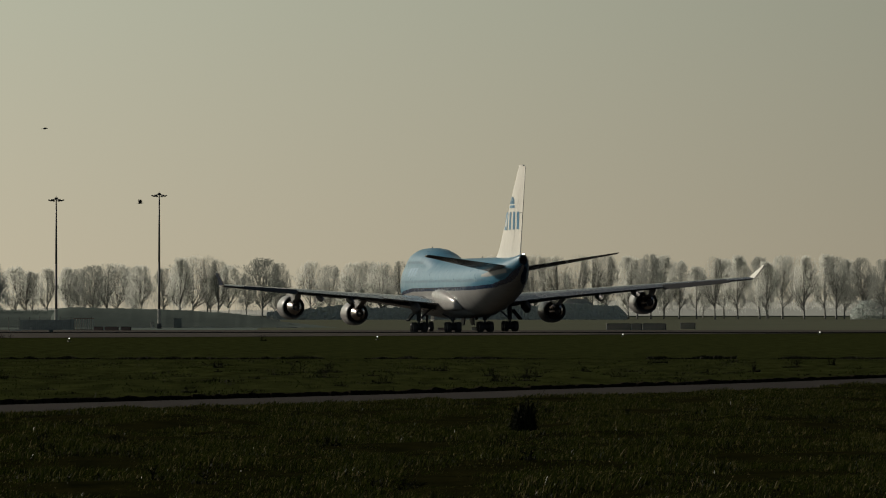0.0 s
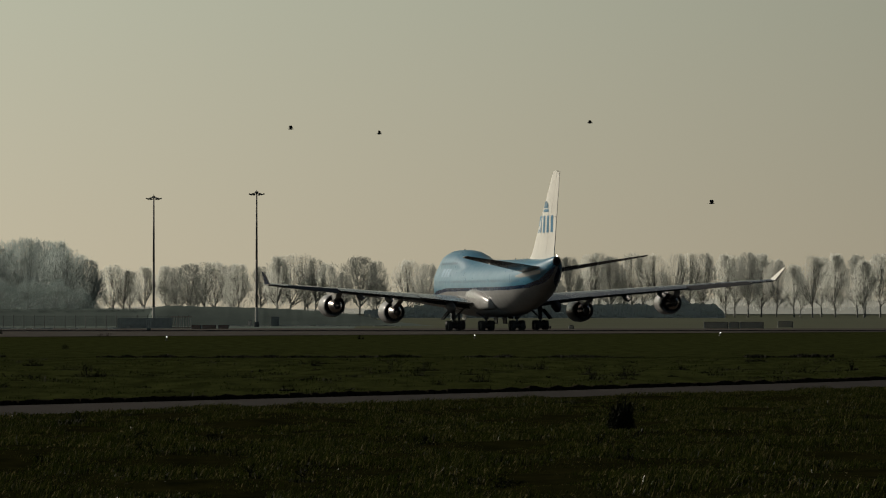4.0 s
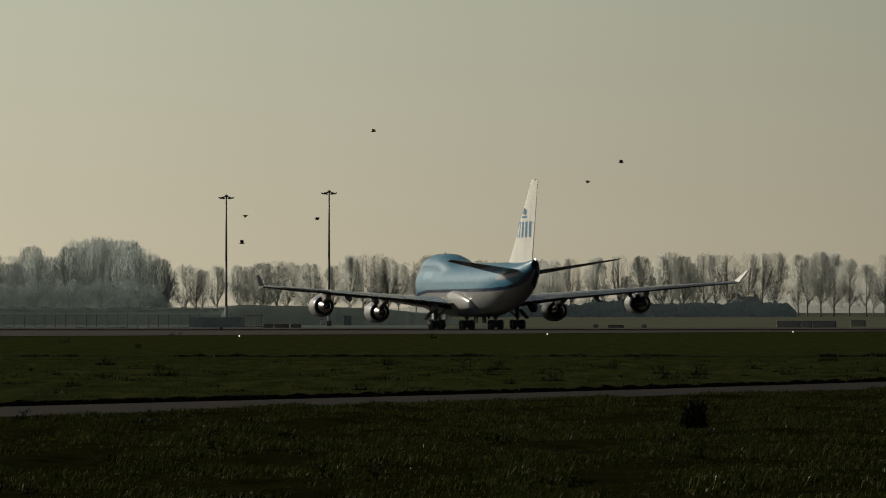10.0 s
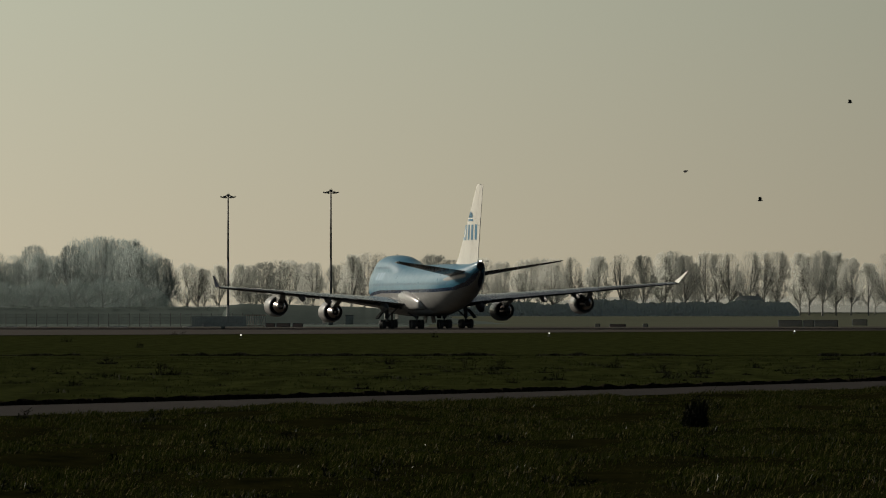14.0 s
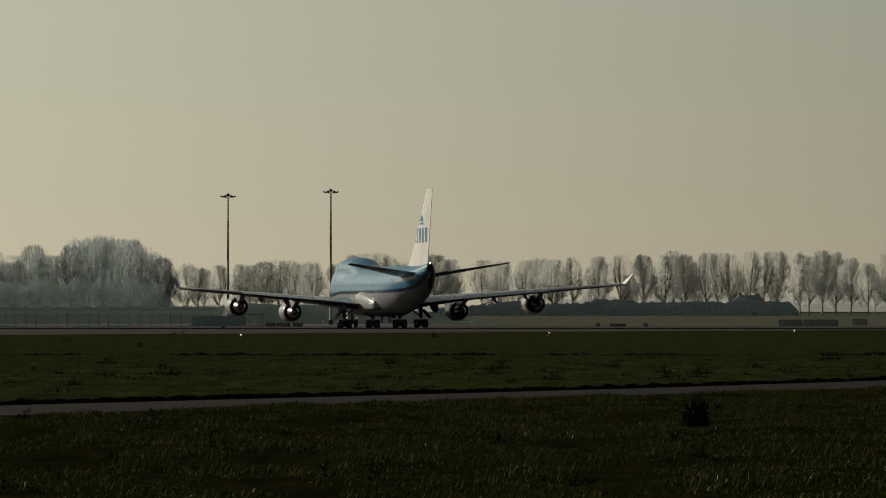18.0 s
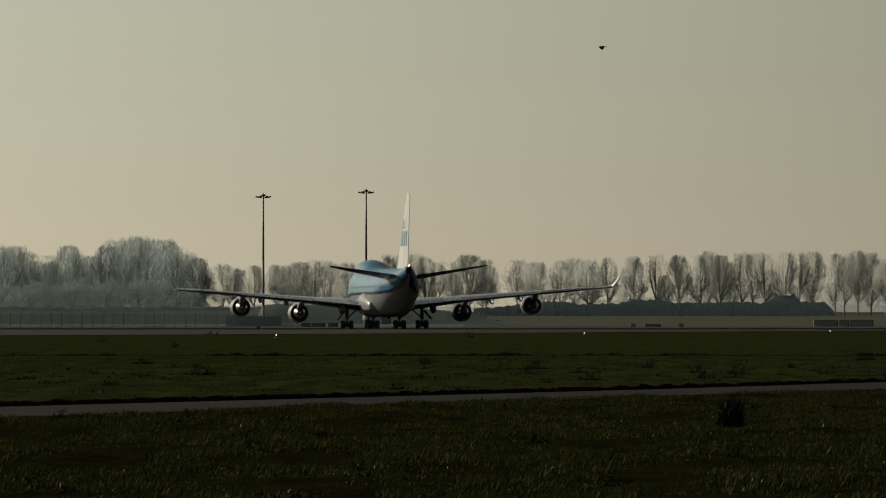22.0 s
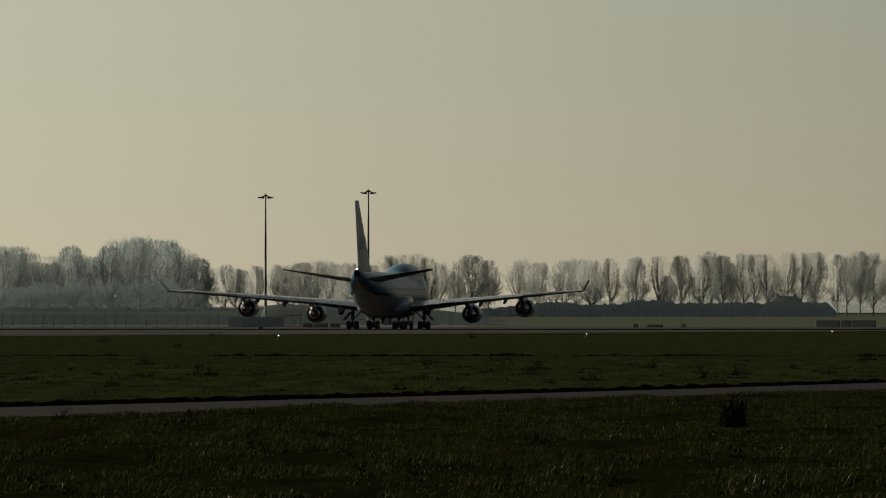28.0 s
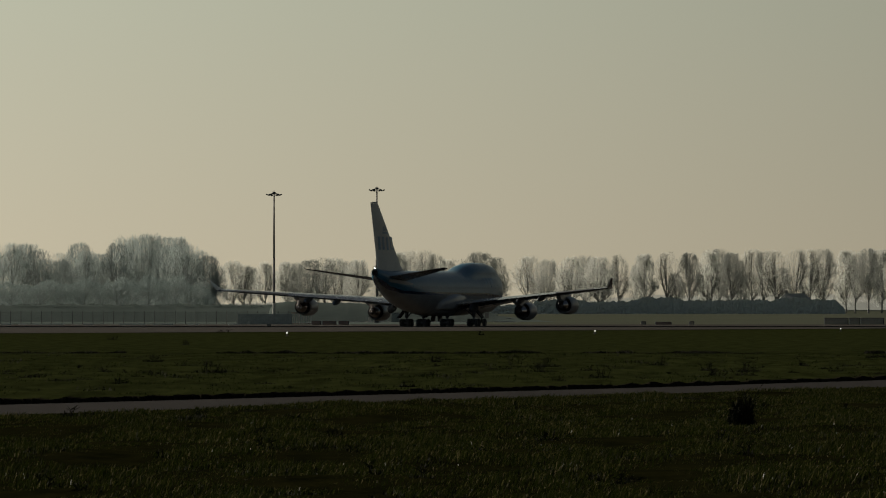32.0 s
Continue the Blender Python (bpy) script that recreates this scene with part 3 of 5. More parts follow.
def build_trees():
    rng = random.Random(11)
    slim, broad, grove = [], [], []
    for k in range(4):
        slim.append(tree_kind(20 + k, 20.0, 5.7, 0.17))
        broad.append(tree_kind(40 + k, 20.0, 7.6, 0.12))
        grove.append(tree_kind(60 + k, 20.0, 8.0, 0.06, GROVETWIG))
    for p in slim + broad + grove:
        p["height"] = 20.0
    # columns and tops of the crowns along the far row
    far_row = [(332, 466), (352, 473), (389, 468), (424, 468), (444, 470), (469, 464), (494, 460), (512, 461), (539, 467), (554, 464),
               (594, 468), (624, 451), (645, 446), (672, 447), (690, 454), (709, 464), (769, 451), (799, 459), (854, 457), (889, 464),
               (930, 459), (955, 457), (978, 459), (1014, 455), (1059, 454), (1099, 449), (1139, 452), (1178, 447), (1192, 445), (1214, 451),
               (1249, 444), (1270, 448), (1292, 446), (1329, 445), (1352, 444), (1377, 445), (1417, 446), (1432, 449), (1456, 444), (1479, 446),
               (1506, 456), (1538, 466), (1570, 448), (1586, 452), (1611, 446), (1650, 448), (1662, 456), (1690, 446), (1728, 446), (1766, 444),
               (1785, 447), (1800, 452), (1832, 450), (1868, 452), (1905, 449)]
    for col, top in far_row:
        broadly = col < 720 or 760 < col < 1000
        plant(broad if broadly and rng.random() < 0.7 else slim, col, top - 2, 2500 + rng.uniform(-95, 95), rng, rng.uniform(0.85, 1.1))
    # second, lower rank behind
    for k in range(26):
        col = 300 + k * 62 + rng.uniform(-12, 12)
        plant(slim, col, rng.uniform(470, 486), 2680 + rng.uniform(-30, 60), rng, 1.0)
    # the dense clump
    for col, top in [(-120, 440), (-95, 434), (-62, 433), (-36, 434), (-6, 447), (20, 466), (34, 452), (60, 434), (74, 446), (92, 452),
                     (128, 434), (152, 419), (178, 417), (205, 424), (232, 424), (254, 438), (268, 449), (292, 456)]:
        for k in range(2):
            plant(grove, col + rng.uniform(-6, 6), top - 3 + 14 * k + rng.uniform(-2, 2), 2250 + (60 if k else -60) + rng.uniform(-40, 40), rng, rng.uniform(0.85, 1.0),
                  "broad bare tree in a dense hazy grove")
    for p in slim + broad + grove:
        for o in (*p.children_recursive, p):
            bpy.data.objects.remove(o)


build_trees()


def shrub_band(name, col0, col1, dist, profile, depth, label, seed, density=5.0, leaf=0.5, mat=None):
    """A band of dense bushes: leaf clumps heaped to an uneven top."""
    rng = random.Random(seed)
    verts, faces = [], []
    x0, x1 = at_px(col0, dist), at_px(col1, dist)
    for _ in range(int((x1 - x0) * depth * density)):
        x, y = rng.uniform(x0, x1), dist + rng.uniform(-depth / 2, depth / 2)
        col = 784 + x / dist * 13400
        top = float(np.interp(col, [c for c, _ in profile], [r for _, r in profile]))
        base = ground_z(x, y)
        h = 2.0 + (556 - top) * dist / 13400.0 - base
        h *= 0.86 + 0.14 * noise.noise((x * 0.8, y * 0.4, seed)) + 0.10 * noise.noise((x * 0.25, 3.3, seed))
        f = 1 - rng.random() ** 1.6
        c = Vector((x, y, base + max(0.1, h * f)))
        for _ in range(3):
            n = Vector((rng.gauss(0, 1), rng.gauss(0, 1), rng.gauss(0, 1))).normalized()
            u = n.orthogonal().normalized() * leaf * rng.uniform(0.5, 1)
            v = n.cross(u) * rng.uniform(0.5, 1)
            k = len(verts)
            o = c + Vector((rng.gauss(0, leaf * .6), rng.gauss(0, leaf * .6), rng.gauss(0, leaf * .4)))
            verts += [o - u, o - v * 0.6, o + u, o + v * 0.6]
            faces.append((k, k + 1, k + 2, k + 3))
    return tagged(mesh_object(name, verts, faces, mat or SHRUB), label, "hedge", kind="stuff")


def berm(name, col0, col1, dist, profile, label, mat=None, deep=1.0, rough=0.35, category="embankment", n=160):
    """A long earth bank, its crest along the profile."""
    verts, faces = [], []
    for i in range(n + 1):
        col = col0 + (col1 - col0) * i / n
        top = float(np.interp(col, [c for c, _ in profile], [r for _, r in profile]))
        x = at_px(col, dist)
        h = 2.0 + (556 - top) * dist / 13400.0
        for dy, f in ((-16, 0), (-10, 0.45), (-4, 0.93), (0, 1.0), (5, 0.95), (18, 0)):
            y = dist + dy * deep
            g = ground_z(x, y) - 0.05
            verts.append((x, y, g + (h - g) * f + ((noise.noise((x * 0.2, y * 0.2, 2)) + 0.6 * noise.noise((x * 0.9, y * 0.5, 7))) * rough if f else -0.2)))
    for i in range(n):
        for j in range(5):
            k = i * 6 + j
            faces.append((k, k + 6, k + 7, k + 1))
    return tagged(mesh_object(name, verts, faces, mat or BERM, smooth=True), label, category, kind="structure")


def hedgerow(name, col0, col1, dist, profile, label, mat):
    """A dense hedge with an upright face of small bosses and a finely ragged top."""
    verts, faces = [], []
    rows_, n = 9, int((col1 - col0) * 2.4)
    for i in range(n + 1):
        col = col0 + (col1 - col0) * i / n
        x = at_px(col, dist)
        h = 2.0 + (556 - float(np.interp(col, [c for c, _ in profile], [r for _, r in profile]))) * dist / 13400.0
        g = ground_z(x, dist) - 0.2
        h += 0.25 - 1.1 * abs(noise.noise((x * 0.33, 3.0, 1.0))) - 0.5 * abs(noise.noise((x * 1.1, 5.0, 1.0))) + 0.16 * noise.noise((x * 4.1, 6.0, 1.0))
        for j in range(rows_):
            f = j / (rows_ - 1)
            y = dist - 1.6 + 0.5 * f * f + 0.7 * abs(noise.noise((x * 0.33, f * 2.0, 2.0))) + 0.7 * abs(noise.noise((x * 1.0, f * 4.0, 4.0)))
            verts.append((x, y, g + (h - g) * f))
        verts += [(x, dist + 1.6, g + (h - g) * 0.98), (x, dist + 2.0, g)]
    w = rows_ + 2
    for i in range(n):
        for j in range(w - 1):
            k = i * w + j
            faces.append((k, k + w, k + w + 1, k + 1))
    return tagged(mesh_object(name, verts, faces, mat), label, "hedge", kind="structure")


def build_hedges():
    left = [(-400, 545), (0, 540), (200, 541), (330, 540), (370, 541), (430, 536), (520, 538), (620, 541), (690, 545), (760, 552), (800, 558)]
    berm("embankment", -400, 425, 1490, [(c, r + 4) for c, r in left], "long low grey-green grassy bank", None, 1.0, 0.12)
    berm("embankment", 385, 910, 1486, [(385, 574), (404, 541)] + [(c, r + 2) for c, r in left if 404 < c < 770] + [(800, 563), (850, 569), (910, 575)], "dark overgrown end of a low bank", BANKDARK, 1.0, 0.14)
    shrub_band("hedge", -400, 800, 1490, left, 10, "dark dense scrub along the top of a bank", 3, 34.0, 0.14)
    # Brush filled in below the grove, standing for the haze at its foot.
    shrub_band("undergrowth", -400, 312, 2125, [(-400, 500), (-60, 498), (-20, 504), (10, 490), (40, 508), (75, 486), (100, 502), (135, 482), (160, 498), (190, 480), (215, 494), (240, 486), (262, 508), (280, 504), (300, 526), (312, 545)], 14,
               "dense undergrowth before the trees of a grove, coloured grey for haze", 9, 56.0, 0.11, UNDERWOOD)
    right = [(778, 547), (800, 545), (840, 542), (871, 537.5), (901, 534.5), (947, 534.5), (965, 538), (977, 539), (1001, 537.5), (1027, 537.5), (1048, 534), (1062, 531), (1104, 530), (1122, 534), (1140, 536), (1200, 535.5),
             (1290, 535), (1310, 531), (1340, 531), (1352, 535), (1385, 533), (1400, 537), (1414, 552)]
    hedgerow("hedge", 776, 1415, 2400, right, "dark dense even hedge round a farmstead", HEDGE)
    berm("thicket", -400, 302, 2350, [(-400, 516), (0, 518), (60, 512), (200, 500), (260, 508), (290, 522), (302, 548)], "dense brushwood under a grove, coloured grey for haze", THICKET, 0.8, 1.2, "thicket")
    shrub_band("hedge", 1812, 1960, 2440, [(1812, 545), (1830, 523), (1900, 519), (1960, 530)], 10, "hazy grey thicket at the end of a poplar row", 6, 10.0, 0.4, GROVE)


build_hedges()


def build_house():
    y = 2428.0
    x, z = at_px(1325, y), ground_z(at_px(1325, y), y)
    root = thing("farmhouse", pose(x, y, z), "small dark far farmhouse with a hipped roof and chimneys", "house")
    top = 2.0 + (556 - 523.5) * y / 13400 - z
    w, eave = 5.6, top - 1.9
    bm = bmesh.new()
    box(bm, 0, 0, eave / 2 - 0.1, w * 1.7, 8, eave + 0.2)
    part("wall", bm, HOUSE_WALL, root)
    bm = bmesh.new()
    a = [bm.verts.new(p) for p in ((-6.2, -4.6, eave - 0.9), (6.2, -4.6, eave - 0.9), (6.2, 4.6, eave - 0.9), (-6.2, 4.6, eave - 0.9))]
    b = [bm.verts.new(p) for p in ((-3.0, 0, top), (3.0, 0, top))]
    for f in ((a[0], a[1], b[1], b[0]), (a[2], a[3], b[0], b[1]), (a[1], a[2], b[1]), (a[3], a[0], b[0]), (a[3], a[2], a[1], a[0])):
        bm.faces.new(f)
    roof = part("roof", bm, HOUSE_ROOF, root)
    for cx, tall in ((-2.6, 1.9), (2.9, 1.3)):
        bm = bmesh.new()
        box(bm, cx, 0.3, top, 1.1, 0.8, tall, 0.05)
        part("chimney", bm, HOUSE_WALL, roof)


build_house()


# ---- high light masts ----
def build_mast(col, top_row, dist):
    x = at_px(col, dist)
    z = ground_z(x, dist)
    h = 2.0 + (556 - top_row) * dist / 13400 - z
    root = thing("light_mast", pose(x, dist, z), "tall slender grey steel floodlight mast on the apron", "light mast", "apron light masts")
    bm = bmesh.new()
    tube(bm, (0, 0, 0), (0, 0, h * 0.5), 0.25, 0.20, 12)
    tube(bm, (0, 0, h * 0.5), (0, 0, h), 0.20, 0.13, 12)
    part("pole", bm, MASTGREY, root, smooth=True)
    bm = bmesh.new()
    box(bm, 0, 0, 0.5, 0.9, 0.9, 1.0, 0.06)
    part("base", bm, GALV, root)
    bm = bmesh.new()
    tube(bm, (0, 0, 1.0), (0, 0, 3.7), 0.30, 0.28, 12)
    part("foot_sleeve", bm, SIGN_POST, root, "pale grey sleeve round the foot of the mast")
    bm = bmesh.new()
    tube(bm, (0, 0, h - 0.15), (0, 0, h + 0.25), 0.35, 0.3, 12)
    tube(bm, (0, 0, h + 0.2), (0, 0, h + 0.55), 0.05, 0.03, 6)
    part("head_ring", bm, DARKMETAL, root)
    for k in range(6):
        a = k * math.tau / 6
        c, s = math.cos(a), math.sin(a)
        bm = bmesh.new()
        tube(bm, (0.3 * c, 0.3 * s, h), (0.95 * c, 0.95 * s, h - 0.2), 0.06, 0.05, 6)
        arm = part("arm", bm, DARKMETAL, root)
        bm = bmesh.new()
        box(bm, 0, 0, 0, 0.45, 0.7, 0.24, 0.05)
        bmesh.ops.transform(bm, matrix=pose(1.15 * c, 1.15 * s, h - 0.3, 18, 0, math.degrees(a) - 90), verts=bm.verts)
        part("floodlight", bm, DARKMETAL, arm)


build_mast(404, 346.5, 1420)
build_mast(586, 338.5, 1415)


# ---- airfield signs, lights and fence ----
def build_sign(col0, col1, top, bottom_dist, mat, label, post=True):
    y = bottom_dist
    x = at_px((col0 + col1) / 2, y)
    w = (col1 - col0) / 13400 * y
    z = ground_z(x, y)
    h = 2.0 + (556 - top) * y / 13400 - z
    root = thing("airfield_sign", pose(x, y, z), label, "sign", "airfield signs")
    bm = bmesh.new()
    box(bm, 0, 0, h * 0.54, w, 0.24, h * 0.9, 0.03)
    part("panel", bm, mat, root)
    bm = bmesh.new()
    box(bm, 0, 0, h + 0.0, w + 0.04, 0.3, 0.06, 0.01)
    part("cap", bm, DARKMETAL, root)
    for sx in (-1, 1):
        bm = bmesh.new()
        box(bm, sx * (w / 2 + 0.07), 0, h / 2, 0.14, 0.26, h, 0.02)
        # Left post pale, right post dark: sunlit and shaded sides put into the colour.
        part("post", bm, SIGN_POST if sx < 0 and post else DARKMETAL, root)
    return root


for c0, c1, top, dist, mat, lab in [
        (1379, 1419, 567.2, 1300, SIGN_BACK, "long dark airfield sign box seen from behind"),
        (1423, 1439, 567.2, 1300, SIGN_BACK, "short dark airfield sign box seen from behind"),
        (1443, 1482, 567.2, 1300, SIGN_BACK, "long dark airfield sign box seen from behind"),
        (1510, 1534, 566.0, 1360, SIGN_BACK, "dark far airfield sign box in the grass"),
        (1055, 1061, 573.5, 1290, SIGN_BACK, "small dark marker box in the grass"),
        (1080, 1106, 574.5, 1290, SIGN_RED, "low brown airfield sign in the grass"),
        (1140, 1146, 573.5, 1290, SIGN_BACK, "small dark marker box in the grass"),
        (471, 486, 572.8, 1290, SIGN_RED, "low brown airfield sign with pale posts"),
        (490, 513, 572.8, 1290, SIGN_RED, "low brown airfield sign with pale posts"),
        (519, 535, 572.8, 1290, SIGN_RED, "low brown-red airfield sign with pale posts")]:
    build_sign(c0, c1, top, dist, mat, lab)


def build_edge_light(x, y):
    z = ground_z(x, y) + 0.03
    root = thing("edge_light", pose(x, y, z), "small lit white taxiway edge lamp on a short stem", "runway light", "taxiway edge lights")
    bm = bmesh.new()
    tube(bm, (0, 0, 0), (0, 0, 0.05), 0.14, 0.12, 12)
    tube(bm, (0, 0, 0.05), (0, 0, 0.22), 0.03, 0.03, 8)
    part("stem", bm, DARKMETAL, root)
    bm = bmesh.new()
    spin_profile(bm, [(0.22, 0.001), (0.22, 0.035), (0.27, 0.04), (0.31, 0.03), (0.33, 0.001)], 12, "Z")
    part("lens", bm, LAMP_WHITE, root, "glowing white lens", smooth=True)


for x, y in ((-42.0, 550), (-16.2, 608), (9.35, 666), (34.3, 738), (58.6, 808), (83.0, 880)):
    build_edge_light(x, y)


def build_fence():
    y = 1345.0
    x0, x1 = at_px(-190, y), at_px(466, y)
    root = thing("perimeter_fence", pose(0, y, 0), "grey wire mesh security fence with thin posts", "fence", kind="")
    n = 36
    for i in range(n + 1):
        x = x0 + (x1 - x0) * i / n
        z = ground_z(x, y)
        bm = bmesh.new()
        tube(bm, (x, 0, z - 0.2), (x, 0, z + 2.35), 0.06, 0.05, 6)
        part("post", bm, DARKMETAL, root)
        if i < n:
            bm = bmesh.new()
            d = (x1 - x0) / n
            for k in range(5):
                zz = z + 0.1 + k * 0.5
                tube(bm, (x, 0, zz), (x + d, 0, zz), 0.011, 0.011, 3, False)
            for k in range(1, 12):
                tube(bm, (x + d * k / 12, 0, z), (x + d * k / 12, 0, z + 2.2), 0.009, 0.009, 3, False)
            part("mesh_panel", bm, GALV, root)
    # gate frame at the end
    gate = thing("gate", pose(at_px(452, y - 12), y - 12, ground_z(0, y - 12)), "brown slatted gate frame at the end of a fence", "gate")
    for k in range(9):
        bm = bmesh.new()
        box(bm, -1.6 + k * 0.42, 0, 1.0, 0.14, 0.06, 2.0, 0.01)
        part("slat", bm, SIGN_POST, gate)
    bm = bmesh.new()
    box(bm, 0.1, 0, 2.03, 3.7, 0.12, 0.14, 0.02)
    part("top_rail", bm, SIGN_RED, gate)
    bm = bmesh.new()
    box(bm, 0.1, 0, 0.15, 3.7, 0.12, 0.12, 0.02)
    part("bottom_rail", bm, SIGN_RED, gate)


build_fence()


def build_yard():
    """Cabinets, a container, pale kerbs and a mound at the foot of the bank."""
    def standing(name, col0, col1, top, dist, deep, mat, label, category):
        x, w = at_px((col0 + col1) / 2, dist), (col1 - col0) / 13400 * dist
        z = ground_z(x, dist)
        h = 2.0 + (556 - top) * dist / 13400 - z
        root = thing(name, pose(x, dist, z), label, category)
        bm = bmesh.new()
        box(bm, 0, 0, h * 0.47, w * 0.94, deep, h * 0.94, 0.04)
        part("body", bm, mat, root)
        bm = bmesh.new()
        box(bm, 0, 0, h * 0.97, w, deep + 0.12, h * 0.06, 0.02)
        part("roof", bm, GALV, root)
        bm = bmesh.new()
        box(bm, w * 0.12, -deep / 2 - 0.02, h * 0.45, w * 0.5, 0.04, h * 0.8, 0.01)
        door = part("door", bm, mat, root)
        bm = bmesh.new()
        box(bm, w * 0.30, -deep / 2 - 0.06, h * 0.45, 0.04, 0.06, 0.22, 0.01)
        part("handle", bm, DARKMETAL, door)
        return root, w, h

    box_, w, h = standing("container", 712, 754, 555, 1600, 2.4, YARD_DARK, "dark steel storage container on the grass", "container")
    for k in range(9):
        bm = bmesh.new()
        box(bm, (k - 4) * w * 0.1, -1.24, h * 0.47, 0.09, 0.06, h * 0.84, 0.01)
        part("rib", bm, YARD_DARK, box_)
    standing("cabinet", 571, 577, 564.5, 1463, 0.6, SIGN_POST, "small pale electrical cabinet beside a mast", "cabinet")
    standing("equipment_shelter", 611, 626, 558, 1462, 1.6, YARD_GREEN, "grey-green equipment shelter at the foot of a bank", "shelter")
    standing("cabinet", 391, 399, 577.8, 1018, 0.4, YARD_DARK, "low dark cable cabinet at the edge of the runway", "cabinet")
    standing("cabinet", 357, 362, 573, 1300, 0.4, SIGN_POST, "small pale cable cabinet beside a fence", "cabinet")
    for col, row in ((819, 570),):
        standing("marker_box", col - 4, col + 4, row - 2.5, 1480, 0.5, YARD_DARK, "small dark marker box in the far grass", "marker")
    berm("mound", 655, 722, 1484, [(655, 574), (672, 568), (690, 563.5), (706, 562.5), (715, 566), (722, 574)], "low pale grassy mound before a bank", FIELD, 0.4, 0.1, "mound")
    # broken pale kerb stones in rows
    rng = random.Random(14)
    for nm, col, end, y in (("kerb_row", 538, 838, 1462.0), ("kerb_row", -200, 332, 1268.0)):
        root = thing(nm, pose(0, y, 0), "broken row of pale concrete kerb stones in the grass", "kerb")
        while col < end:
            ln = rng.uniform(6, 26)
            x, w = at_px(col + ln / 2, y), ln / 13400 * y
            if rng.random() < 0.8:
                bm = bmesh.new()
                hh = rng.uniform(0.12, 0.26)
                box(bm, x, rng.uniform(-.3, .3), ground_z(x, y) + hh / 2 - 0.02, w * 0.95, 0.3, hh, 0.03)
                part("kerb_stone", bm, KERB, root)
            col += ln
    # slatted screens along the end of the fence
    y = 1332.0
    for k in range(4):
        x = at_px(352 + 24 * k, y)
        screen = thing("screen_panel", pose(x, y, ground_z(x, y)), "dark brown slatted screen beside a fence", "screen", "slatted screens")
        for j in range(7):
            bm = bmesh.new()
            box(bm, -1.05 + 0.35 * j, 0, 0.92, 0.335, 0.05, 1.84, 0.01)
            part("slat", bm, YARD_BROWN, screen)
        for zz in (0.2, 1.78):
            bm = bmesh.new()
            box(bm, 0, 0.05, zz, 2.36, 0.06, 0.1, 0.01)
            part("rail", bm, SIGN_RED, screen)


build_yard()


# ---- the airliner: a four-engined wide-body; local axes: right, ahead, up; origin on the ground under the main gear ----
STATION = 33.5
BEACON_Y, BEACON_Z = -6.5, 1.62
BODY = [(0.0, 4.15, 4.75, 0.22), (0.5, 3.55, 5.6, 0.85), (1.2, 3.2, 6.5, 1.35), (2.4, 2.8, 7.75, 1.95), (4.0, 2.5, 9.0, 2.5), (6.0, 2.25, 9.85, 2.9),
        (8.5, 2.1, 10.05, 3.12), (11, 2.0, 10.1, 3.25), (15, 2.0, 10.08, 3.25), (18, 2.0, 9.95, 3.25), (20.5, 2.0, 9.65, 3.25), (23, 2.0, 9.2, 3.25),
        (25.5, 2.0, 8.85, 3.25), (28, 2.0, 8.7, 3.25), (34, 2.0, 8.65, 3.25), (40, 2.0, 8.65, 3.25), (45, 2.05, 8.65, 3.25), (49, 2.3, 8.65, 3.2),
        (52, 2.7, 8.65, 3.08), (55, 3.25, 8.64, 2.86), (58, 3.95, 8.62, 2.52), (61, 4.75, 8.58, 2.08), (64, 5.65, 8.64, 1.55), (66.5, 6.55, 8.78, 1.08),
        (68.0, 7.25, 8.9, 0.72), (68.6, 7.7, 8.88, 0.5)]


def body_at(s):
    cols = list(zip(*BODY))
    return [float(np.interp(s, cols[0], cols[k])) for k in (1, 2, 3)]


def half_width(s, z):
    lo, hi, w = body_at(s)
    if hi - lo <= 6.75 or s < 2.0:
        zc = (lo + hi) / 2
        f = max(0.0, 1 - ((z - zc) / ((hi - lo) / 2)) ** 2)
        return w * math.sqrt(f)
    zc, r = lo + 3.3, 3.3
    main = w * math.sqrt(max(0.0, 1 - ((z - zc) / r) ** 2))
    ru = min(2.3, (hi - zc) * 0.6)
    zu = hi - ru
    wu = w * 0.76
    upper = wu * math.sqrt(max(0.0, 1 - ((z - zu) / ru) ** 2)) if z > zu else 0.0
    if zc < z <= zu:
        f = (z - zc) / (zu - zc)
        upper = w + (wu - w) * f * f
    return max(main, upper) if z > zc else main


def stripe_z(s):
    return float(np.interp(s, [0, 1.5, 4, 9, 16, 46, 54, 60, 64, 68.6], [3.9, 3.75, 3.9, 4.5, 4.85, 4.9, 4.95, 5.15, 5.75, 7.2]))


